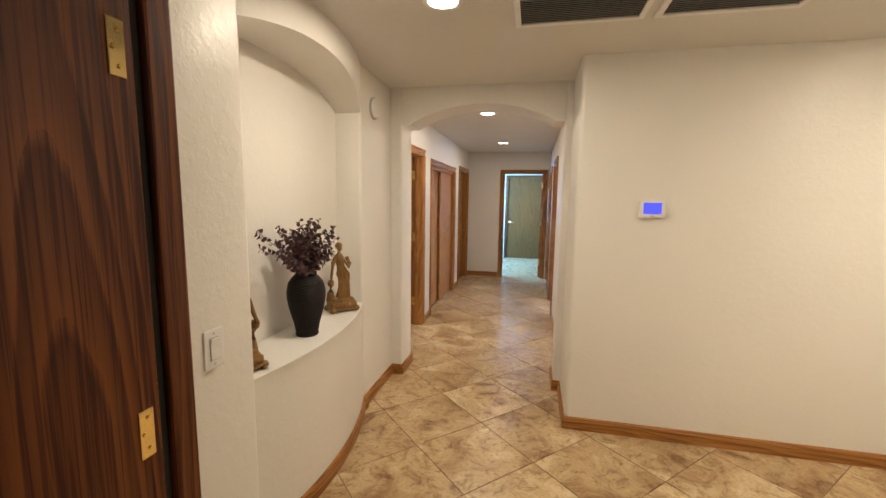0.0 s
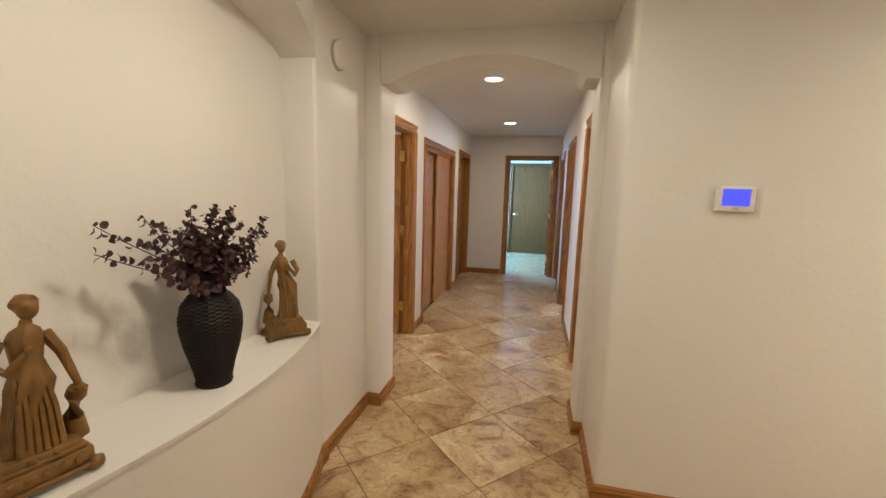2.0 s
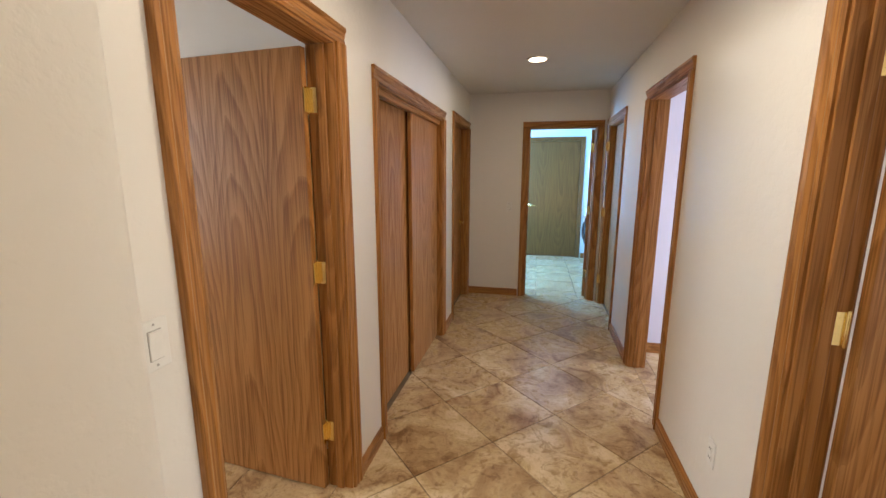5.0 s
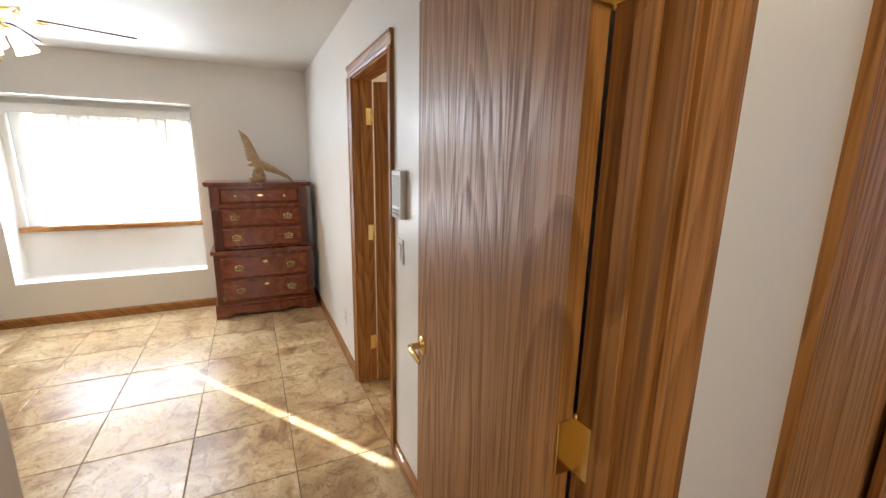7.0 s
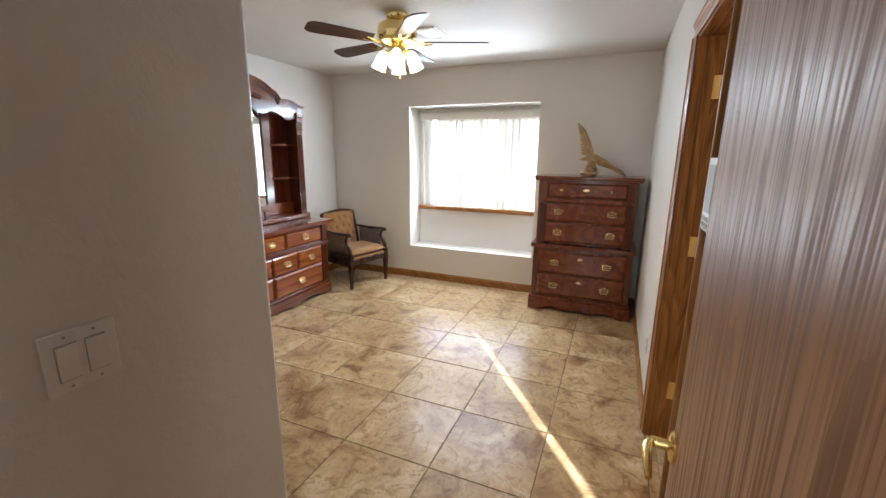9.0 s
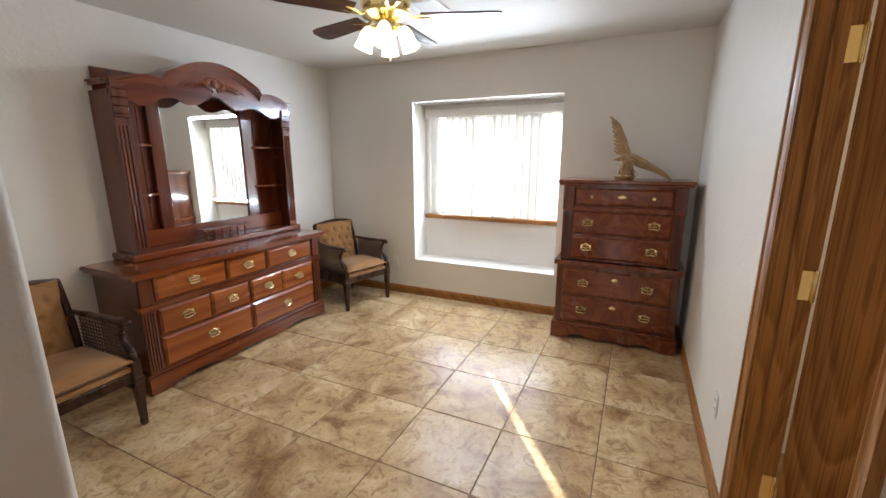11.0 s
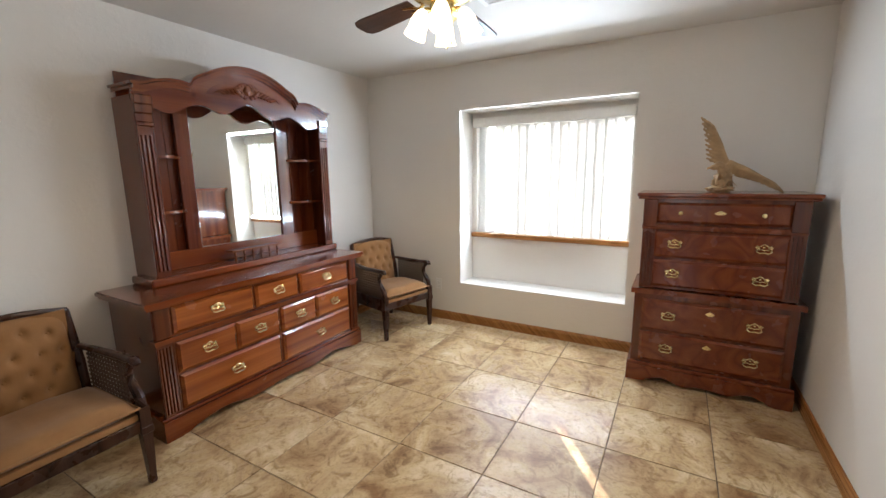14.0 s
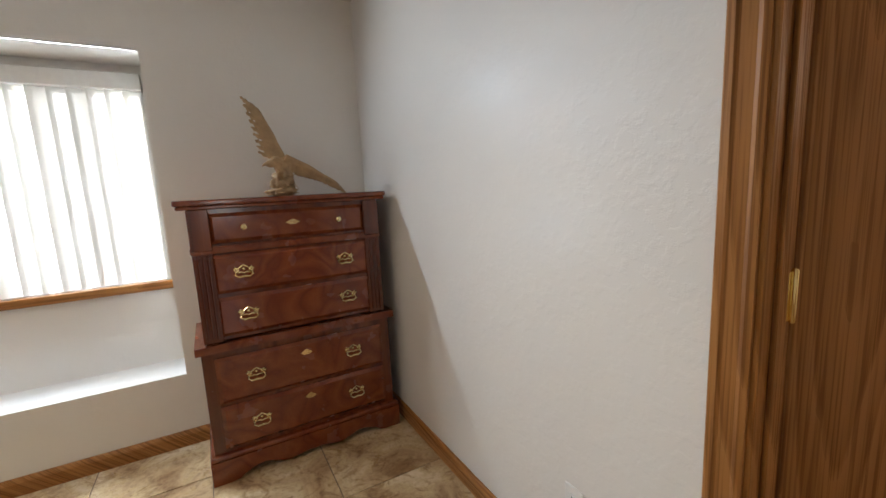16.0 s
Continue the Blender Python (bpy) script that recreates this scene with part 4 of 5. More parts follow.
tube(bm, [(0.042, -0.066, 0.160), (0.05, -0.082, 0.154), (0.05, -0.088, 0.143)], [0.010, 0.007, 0.002], 6)
for k in range(16):
    a = k * 2.399
    p = Vector((0.036 + 0.010 * math.cos(a), 0.012 + 0.028 * math.sin(a), 0.10 + 0.005 * k))
    vane(bm, p + Vector((-0.006, 0, 0.022)), p + Vector((0.004, 0.004 * math.sin(a), -0.016)), (1, 0, 0.2), 0.010, 0.003, 4)
for s in (-1, 1):
    tube(bm, [(0.02, 0.018 * s, 0.105), (0.03, 0.024 * s, 0.075), (0.04, 0.026 * s, 0.045)], [0.015, 0.010, 0.008], 7)
wing(bm, (0.0, 0.020, 0.165), (-0.01, -0.022, 0.300), (-0.02, -0.070, 0.430), (0, -0.11, 0.045), 9)
wing(bm, (0.02, 0.025, 0.185), (0.03, 0.130, 0.140), (0.01, 0.270, 0.062), (0, 0.045, -0.080), 10)
for k in range(6):
    vane(bm, (-0.015, 0.02, 0.11), (-0.075, 0.01 + 0.018 * k, 0.03), (0.6, 0, 0.8), 0.014, 0.004)
eagle = solid("eagle_figurine", bm, BONE, "carved pale wooden eagle with raised wings on the chest", "figurine", "thing", True)
eagle.location = (-5.56, 4.33, 1.325)
# the carving is one piece of wood
fuse = eagle.modifiers.new("fuse", "REMESH")
fuse.mode, fuse.voxel_size, fuse.use_smooth_shade = "VOXEL", 0.0035, True
carved = bpy.data.meshes.new_from_object(eagle.evaluated_get(bpy.context.evaluated_depsgraph_get()))
eagle.modifiers.clear()
eagle.data = carved


# ---- cane-sided armchairs ----
def armchair(m):
    ch = thing("armchair", m, "tan button-tufted velvet armchair with dark wood and cane sides", "armchair", "bedroom armchairs")
    hw, dp = 0.275, 0.455
    for s in (-1, 1):
        # front leg, square and tapered, running up into the arm support
        bm = bmesh.new()
        x = s * (hw - 0.004)
        rings = [(0.0, 0.013), (0.02, 0.015), (0.03, 0.014), (0.265, 0.022), (0.27, 0.027), (0.30, 0.027), (0.305, 0.023), (0.40, 0.022)]
        prev = None
        for z, r in rings:
            cur = [bm.verts.new((x + a * r, -0.02 + b * r, z)) for a, b in ((-1, -1), (1, -1), (1, 1), (-1, 1))]
            if prev:
                for k in range(4):
                    bm.faces.new((prev[k], prev[(k + 1) % 4], cur[(k + 1) % 4], cur[k]))
            else:
                bm.faces.new(cur[::-1])
            prev = cur
        bm.faces.new(prev)
        part("front_leg", bm, CHAIR_WOOD, ch)
        bm = bmesh.new()
        tube(bm, [(x, -0.02, 0.39), (x, -0.015, 0.44), (x, 0.03, 0.50), (x, 0.055, 0.545), (x, 0.03, 0.595), (x, 0.01, 0.615)], [0.024, 0.022, 0.021, 0.019, 0.018, 0.018], 8)
        part("arm_support", bm, CHAIR_WOOD, ch, "", None, True)
        bm = bmesh.new()
        tube(bm, [(x, -0.035, 0.612), (x, -0.01, 0.630), (x, 0.05, 0.628), (x - s * 0.004, 0.25, 0.622), (x - s * 0.03, 0.43, 0.63)], [0.016, 0.026, 0.026, 0.023, 0.02], 10, 0.62)
        part("arm", bm, CHAIR_WOOD, ch, "", None, True)
        bm = bmesh.new()
        tube(bm, [(x - s * 0.03, dp + 0.09, 0.0), (x - s * 0.03, dp + 0.03, 0.16), (x - s * 0.03, dp - 0.02, 0.33), (x - s * 0.03, dp, 0.55), (x - s * 0.035, dp + 0.06, 0.808)], [0.02, 0.022, 0.024, 0.021, 0.017], 8)
        part("back_leg", bm, CHAIR_WOOD, ch, "", None, True)
        # cane between arm and seat rail
        bm = bmesh.new()
        for k in range(13):
            y = 0.055 + k * 0.0285
            box(bm, x - 0.002 - s * 0.012, x + 0.002 - s * 0.012, y, y + 0.011, 0.36, 0.61)
        for k in range(11):
            z = 0.375 + k * 0.0225
            box(bm, x - 0.0035 - s * 0.012, x + 0.0035 - s * 0.012, 0.045, 0.42, z, z + 0.010)
        tagged(part("cane_panel", bm, CANE, ch, "woven dark cane"), kind="stuff")
        bm = bmesh.new()
        box(bm, x - 0.016 - s * 0.004, x + 0.016 - s * 0.004, 0.0, dp - 0.02, 0.265, 0.375, 0.004)
        part("side_rail", bm, CHAIR_WOOD, ch)
    bm = bmesh.new()
    box(bm, -hw + 0.02, hw - 0.02, -0.03, 0.0, 0.275, 0.335, 0.005)
    part("front_rail", bm, CHAIR_WOOD, ch)
    bm = bmesh.new()
    box(bm, -hw + 0.03, hw - 0.03, dp - 0.05, dp - 0.02, 0.275, 0.36, 0.005)
    part("back_rail", bm, CHAIR_WOOD, ch)
    bm = bmesh.new()
    box(bm, -hw + 0.022, hw - 0.022, -0.028, dp - 0.05, 0.335, 0.372, 0.012, 2)
    part("seat_deck", bm, VELVET, ch, "", None, True)
    # loose cushion, crowned
    bm = bmesh.new()
    n = 14
    top, bot = [], []
    for j in range(n + 1):
        for i in range(n + 1):
            u, v = 2 * i / n - 1, 2 * j / n - 1
            e = max(abs(u), abs(v))
            puff = (1 - abs(u) ** 6) * (1 - abs(v) ** 6)
            xx, yy = u * (hw - 0.024), -0.045 + (v + 1) * 0.5 * (dp - 0.02)
            top.append(bm.verts.new((xx, yy, 0.405 + 0.05 * puff ** 0.45 + 0.008 * noise.noise((u * 2, v * 2, 3)))))
            bot.append(bm.verts.new((xx, yy, 0.400 - 0.027 * puff ** 0.3)))
    for j in range(n):
        for i in range(n):
            a = j * (n + 1) + i
            bm.faces.new((top[a], top[a + 1], top[a + n + 2], top[a + n + 1]))
            bm.faces.new((bot[a], bot[a + n + 1], bot[a + n + 2], bot[a + 1]))
    edge = [i for i in range(n + 1)] + [(j + 1) * (n + 1) - 1 for j in range(1, n + 1)] + [(n + 1) * n + i for i in range(n - 1, -1, -1)] + [(n + 1) * j for j in range(n - 1, 0, -1)]
    for a, b in zip(edge, edge[1:] + edge[:1]):
        bm.faces.new((top[a], bot[a], bot[b], top[b]))
    cu = part("cushion", bm, VELVET, ch, "plump tan velvet seat cushion", None, True)
    bm = bmesh.new()
    r = 0.006
    tube(bm, [(-hw + 0.024, dp - 0.07, 0.405), (-hw + 0.024, -0.045, 0.405), (hw - 0.024, -0.045, 0.405), (hw - 0.024, dp - 0.07, 0.405)], r, 6)
    part("piping", bm, VELVET, cu, "", None, True)
    # tufted back pad and its curved frame
    def crest(u):
        return 0.806 + 0.034 * math.cos(u * math.pi / 2)
    buttons = [(-0.62, 0.8), (-0.21, 0.84), (0.21, 0.84), (0.62, 0.8), (-0.42, 0.6), (0, 0.62), (0.42, 0.6), (-0.62, 0.4), (-0.21, 0.42), (0.21, 0.42), (0.62, 0.4), (-0.8, 0.6), (0.8, 0.6), (-0.42, 0.22), (0, 0.22), (0.42, 0.22)]
    def pad(u, v):
        z = 0.37 + v * (crest(u) - 0.012 - 0.37)
        y = dp - 0.055 + 0.085 * v - 0.035 * (1 - u * u) * 0.6 + 0.035
        dent = sum(math.exp(-(((u - bu) * 0.27) ** 2 + ((v - bv) * 0.46) ** 2) / 0.00045) for bu, bv in buttons)
        y -= 0.05 * ((1 - abs(u) ** 5) * (1 - abs(2 * v - 1) ** 6)) ** 0.5 - 0.026 * min(1, dent)
        return Vector((u * (hw - 0.05), y, z))
    bm = bmesh.new()
    n1, n2 = 44, 36
    g = [[bm.verts.new(pad(-1 + 2 * i / n1, j / n2)) for i in range(n1 + 1)] for j in range(n2 + 1)]
    for j in range(n2):
        for i in range(n1):
            bm.faces.new((g[j][i], g[j][i + 1], g[j + 1][i + 1], g[j + 1][i]))
    bk = part("backrest", bm, VELVET, ch, "button-tufted velvet back", None, True)
    for bu, bv in buttons:
        bm = bmesh.new()
        p = pad(bu, bv)
        blob(bm, (p.x, p.y - 0.003, p.z), (0.009, 0.005, 0.009), 0, 1, 1)
        part("button", bm, VELVET, bk, "", None, True)
    bm = bmesh.new()
    box(bm, -hw + 0.05, hw - 0.05, dp + 0.0, dp + 0.02, 0.36, 0.60)
    box(bm, -hw + 0.05, hw - 0.05, dp + 0.03, dp + 0.045, 0.60, 0.82)
    part("back_board", bm, VELVET, ch)
    bm = bmesh.new()
    tube(bm, [(u * (hw - 0.035), dp + 0.055 - 0.02 * (1 - u * u), crest(u)) for u in [-1 + 2 * i / 20 for i in range(21)]], 0.015, 8)
    part("crest_rail", bm, CHAIR_WOOD, ch, "", None, True)
    return ch


armchair(pose(-2.865, 1.96, 0, 0, 0, 180 + 2))
armchair(pose(-5.335, 1.965, 0, 0, 0, 180 - 14))


# ---- ceiling fan ----
fan = thing("ceiling_fan", pose(-4.07, 3.10, H), "polished brass ceiling fan with walnut blades and lit glass shades", "ceiling fan")
bm = bmesh.new(); lathe(bm, [(0.075, 0), (0.078, -0.02), (0.06, -0.05), (0.03, -0.062)], 28); part("canopy", bm, BRASS, fan, "", None, True)
bm = bmesh.new(); lathe(bm, [(0.10, -0.062), (0.125, -0.075), (0.135, -0.10), (0.135, -0.15), (0.12, -0.17), (0.135, -0.178), (0.135, -0.19), (0.09, -0.205), (0.07, -0.215)], 36); part("motor_housing", bm, BRASS, fan, "", None, True)
bm = bmesh.new(); lathe(bm, [(0.055, -0.215), (0.06, -0.23), (0.055, -0.255), (0.07, -0.27), (0.06, -0.285), (0.02, -0.29), (0.012, -0.315), (0.003, -0.32)], 28); part("light_hub", bm, BRASS, fan, "", None, True)
for k in range(5):
    rot = pose(0, 0, 0, 0, 0, 72 * k + 40)
    bm = bmesh.new()
    tube(bm, [(0.11, 0, -0.185), (0.15, 0, -0.20), (0.19, 0.022, -0.195), (0.24, 0.03, -0.19)], [0.012, 0.012, 0.01, 0.008], 8, 0.5)
    tube(bm, [(0.15, 0, -0.20), (0.19, -0.022, -0.195), (0.24, -0.03, -0.19)], [0.012, 0.01, 0.008], 8, 0.5)
    arm = part("blade_iron", bm, BRASS, fan, "", rot, True)
    bm = bmesh.new()
    pts = [(0.19, -0.05), (0.55, -0.066), (0.60, -0.06), (0.625, -0.035), (0.625, 0.035), (0.60, 0.06), (0.55, 0.066), (0.19, 0.05)]
    prism(bm, pts, "z", -0.004, 0.004)
    part("blade", bm, BLADE_M, fan, "walnut veneered fan blade", rot @ pose(0, 0, -0.182, 12, 0, 0))
for k in range(4):
    rot = pose(0, 0, 0, 0, 0, 90 * k + 25)
    bm = bmesh.new()
    tube(bm, [(0.04, 0, -0.245), (0.075, 0, -0.24), (0.095, 0, -0.255)], 0.009, 8)
    part("light_arm", bm, BRASS, fan, "", rot, True)
    bm = bmesh.new()
    lathe(bm, [(0.017, 0), (0.029, -0.014), (0.041, -0.05), (0.043, -0.09), (0.052, -0.122), (0.046, -0.122), (0.037, -0.085), (0.009, -0.022)], 22, (0.088, 0, -0.245), Matrix.Rotation(radians(-22), 3, "Y"))
    part("shade", bm, SHADE_ON, fan, "lit frosted tulip glass shade", rot, True)
for dx, ln in ((0.02, 0.13), (-0.02, 0.10)):
    bm = bmesh.new()
    tube(bm, [(dx, 0.03, -0.28), (dx, 0.03, -0.28 - ln)], 0.0015, 5)
    blob(bm, (dx, 0.03, -0.285 - ln), (0.005, 0.005, 0.009), 0, 1, 1)
    part("pull_chain", bm, BRASS, fan)
# the shades throw their light downwards
fan_lamp = new("fan_lamp", bpy.data.lights.new("fan_lamp", "SPOT"))
fan_lamp.data.energy, fan_lamp.data.color, fan_lamp.data.shadow_soft_size = 8.0, (1.0, 0.82, 0.60), 0.06
fan_lamp.data.spot_size, fan_lamp.data.spot_blend = radians(165), 0.5
fan_lamp.location = (-4.07, 3.10, 2.03)


# ---- fixtures ----
def recessed(x, y):
    th = thing("recessed_light", pose(x, y, H), "round white recessed ceiling downlight, lit", "ceiling light", "recessed lights")
    bm = bmesh.new(); lathe(bm, [(0.092, 0), (0.092, -0.004), (0.085, -0.008), (0.07, -0.006), (0.07, 0)], 32); part("trim", bm, WHITE, th, "", None, True)
    bm = bmesh.new(); lathe(bm, [(0.068, -0.001), (0.068, -0.004), (0.04, -0.007)], 32); part("lens", bm, LAMP_ON, th, "glowing frosted lens", None, True)
    return th


# the last can is an added light source, out of view behind the start
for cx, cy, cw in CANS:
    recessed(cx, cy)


def grille(name, x0, x1, y0, y1, n, label):
    """A louvred ceiling grille with slats along x."""
    th = thing(name, pose((x0 + x1) / 2, (y0 + y1) / 2, H), label, "ceiling vent", "ceiling grilles")
    w, d = (x1 - x0) / 2, (y1 - y0) / 2
    bm = bmesh.new()
    for q in ((-w, w, -d, -d + 0.03), (-w, w, d - 0.03, d), (-w, -w + 0.03, -d + 0.03, d - 0.03), (w - 0.03, w, -d + 0.03, d - 0.03)):
        box(bm, *q, -0.012, 0, 0.003)
    part("frame", bm, WHITE, th)
    # dark sheet standing in for the shaded duct behind the louvres
    bm = bmesh.new(); box(bm, -w + 0.02, w - 0.02, -d + 0.02, d - 0.02, -0.002, -0.0005); part("backing", bm, SLOT_SHADE, th)
    sl = None
    for i in range(n):
        m = pose(0, -d + 0.035 + (2 * d - 0.07) * (i + 0.5) / n, -0.007, 38)
        if sl is None:
            bm = bmesh.new(); box(bm, -w + 0.03, w - 0.03, -0.006, 0.006, -0.0007, 0.0007)
            sl = part("slat", bm, GREY if n > 12 else WHITE, th, "", m)
        else:
            s2 = new("slat", sl.data); s2.parent = th; s2.matrix_basis = m
    if n > 12:
        bm = bmesh.new(); box(bm, -w + 0.03, w - 0.03, -0.004, 0.004, -0.013, -0.003); part("divider", bm, WHITE, th)
    return th


grille("return_air_grille", -0.20, 0.41, 1.66, 2.27, 28, "white louvred return-air grille in the ceiling")
grille("return_air_grille", 0.455, 1.065, 1.66, 2.27, 28, "white louvred return-air grille in the ceiling")
grille("supply_register", -4.72, -4.42, 3.02, 3.22, 9, "small white supply register in the bedroom ceiling")


def plate(name, m, w, h, kind, label, category):
    """Wall plate in its own x, z plane, proud towards -y."""
    th = thing(name, m, label, category)
    bm = bmesh.new(); box(bm, -w / 2, w / 2, -0.006, 0, -h / 2, h / 2, 0.003, 2); part("cover", bm, WHITE, th)
    if kind == "outlet":
        for z in (-0.02, 0.02):
            bm = bmesh.new(); box(bm, -0.016, 0.016, -0.008, -0.005, z - 0.013, z + 0.013, 0.003, 2); part("socket", bm, WHITE, th)
            for x in (-0.006, 0.006):
                # dark pieces stand in for the shaded holes
                bm = bmesh.new(); box(bm, x - 0.001, x + 0.001, -0.0086, -0.007, z - 0.004, z + 0.005); part("slot", bm, SLOT_SHADE, th)
    else:
        n = kind
        for i in range(n):
            x = (i - (n - 1) / 2) * 0.046
            bm = bmesh.new(); box(bm, x - 0.0175, x + 0.0175, -0.0075, -0.005, -0.035, 0.035, 0.001); part("rocker_frame", bm, GREY, th)
            bm = bmesh.new()
            prism(bm, [(-0.006, -0.032), (-0.0105, -0.032), (-0.0085, 0.0), (-0.012, 0.032), (-0.006, 0.032)], "x", x - 0.016, x + 0.016)
            part("rocker", bm, WHITE, th)
            for z in (-0.047, 0.047):
                bm = bmesh.new(); lathe(bm, [(0.003, 0), (0.003, 0.007)], 8, (x, 0, z), Matrix.Rotation(radians(90), 3, "X")); part("screw", bm, GREY, th)
    return th


E_, W_, N_ = 90, -90, 0          # plates facing +x, -x, -y
plate("light_switch", pose(-0.9995, 1.02, 1.10, 0, 0, 90), 0.075, 0.12, 1, "white single rocker light switch on the wall", "light switch")
plate("light_switch", pose(-1.3645, 3.775, 1.145, 0, 0, 90), 0.118, 0.118, 2, "white double rocker light switch beside the door", "light switch")
plate("light_switch", pose(-1.76, 3.7005, 1.14, 0, 0, 180), 0.118, 0.118, 2, "white double rocker light switch inside the bedroom", "light switch")
plate("light_switch", pose(-2.77, 4.8595, 1.145, 0, 0, 0), 0.07, 0.115, 1, "white rocker light switch under the alarm panel", "light switch")
plate("light_switch", pose(-0.86, 8.1795, 1.12, 0, 0, 0), 0.07, 0.115, 1, "white light switch by the laundry door", "light switch")
plate("wall_outlet", pose(-4.10, 4.8595, 0.35, 0, 0, 0), 0.07, 0.115, "outlet", "white wall outlet low on the bedroom wall", "outlet")
plate("wall_outlet", pose(0.2195, 4.86, 0.36, 0, 0, -90), 0.07, 0.115, "outlet", "white wall outlet low on the hall wall", "outlet")
plate("wall_outlet", pose(-5.8195, 2.03, 0.36, 0, 0, 90), 0.07, 0.115, "outlet", "white wall outlet behind the armchair", "outlet")

th = thing("thermostat", pose(0.64, 2.7745, 1.504), "white thermostat with a lit blue screen on the wall", "thermostat")
bm = bmesh.new(); box(bm, -0.072, 0.072, -0.026, 0, -0.052, 0.052, 0.006, 3); part("case", bm, WHITE, th, "", None, True)
bm = bmesh.new(); box(bm, -0.052, 0.052, -0.0275, -0.025, -0.028, 0.042, 0.001); part("screen", bm, SCREEN, th, "glowing blue screen")
bm = bmesh.new(); box(bm, -0.012, 0.012, -0.029, -0.026, -0.044, -0.037, 0.002); part("button", bm, GREY, th)

th = thing("alarm_panel", pose(-2.755, 4.8595, 1.405), "white alarm keypad with a grey display on the wall", "keypad")
bm = bmesh.new(); box(bm, -0.06, 0.06, -0.03, 0, -0.105, 0.105, 0.005, 2); part("case", bm, WHITE, th, "", None, True)
bm = bmesh.new(); box(bm, -0.042, 0.042, -0.0315, -0.029, -0.05, 0.085, 0.001); part("display", bm, GREY, th)
for i in range(6):
    bm = bmesh.new(); box(bm, -0.04 + (i % 3) * 0.028, -0.018 + (i % 3) * 0.028, -0.033, -0.029, -0.09 + (i // 3) * 0.016, -0.079 + (i // 3) * 0.016, 0.001); part("key", bm, GREY, th)

th = thing("door_chime", pose(-1.249, 2.93, 2.20, 0, 90, 0), "white round chime cover high on the wall", "door chime")
bm = bmesh.new(); lathe(bm, [(0.07, 0), (0.072, 0.02), (0.06, 0.034), (0.02, 0.038)], 32); part("cover", bm, WALL, th, "", None, True)
bm = bmesh.new(); lathe(bm, [(0.078, 0), (0.078, 0.012), (0.071, 0.014), (0.071, 0)], 32); part("rim", bm, GREY, th, "", None, True)

# ---- niche: vase with dried branches and two figurines ----
bm = bmesh.new()
prof = [(0.056, 0.0), (0.060, 0.008), (0.056, 0.02), (0.066, 0.07), (0.086, 0.14), (0.097, 0.20), (0.098, 0.24), (0.088, 0.285), (0.066, 0.315), (0.050, 0.33), (0.046, 0.345), (0.048, 0.365), (0.058, 0.39), (0.064, 0.395), (0.056, 0.392), (0.04, 0.36), (0.038, 0.30)]
fine = []
for (r0, z0), (r1, z1) in zip(prof, prof[1:]):
    k = max(1, int(abs(z1 - z0) / 0.006))
    for i in range(k):
        a = i / k
        fine.append((r0 + (r1 - r0) * a, z0 + (z1 - z0) * a))
fine.append(prof[-1])
n = 56
rings = []
for j, (r, z) in enumerate(fine):
    ring = []
    for i in range(n):
        a = 2 * math.pi * i / n
        rr = r + (0.0032 * math.sin(i * math.pi * 0.5 + (j % 2) * math.pi) if 0.02 < z < 0.39 and j < len(fine) - 8 else 0)
        ring.append(bm.verts.new((rr * math.cos(a), rr * math.sin(a), z)))
    rings.append(ring)
for a, b in zip(rings, rings[1:]):
    for i in range(n):
        bm.faces.new((a[i], a[(i + 1) % n], b[(i + 1) % n], b[i]))
bm.faces.new(rings[0][::-1]); bm.faces.new(rings[-1])
vase = thing("vase", pose(-1.268, 1.988, SILL) @ Matrix.Scale(1.03, 4), "tall black woven-texture vase on the niche sill", "vase")
part("body", bm, VASE_M, vase, "", None, True)

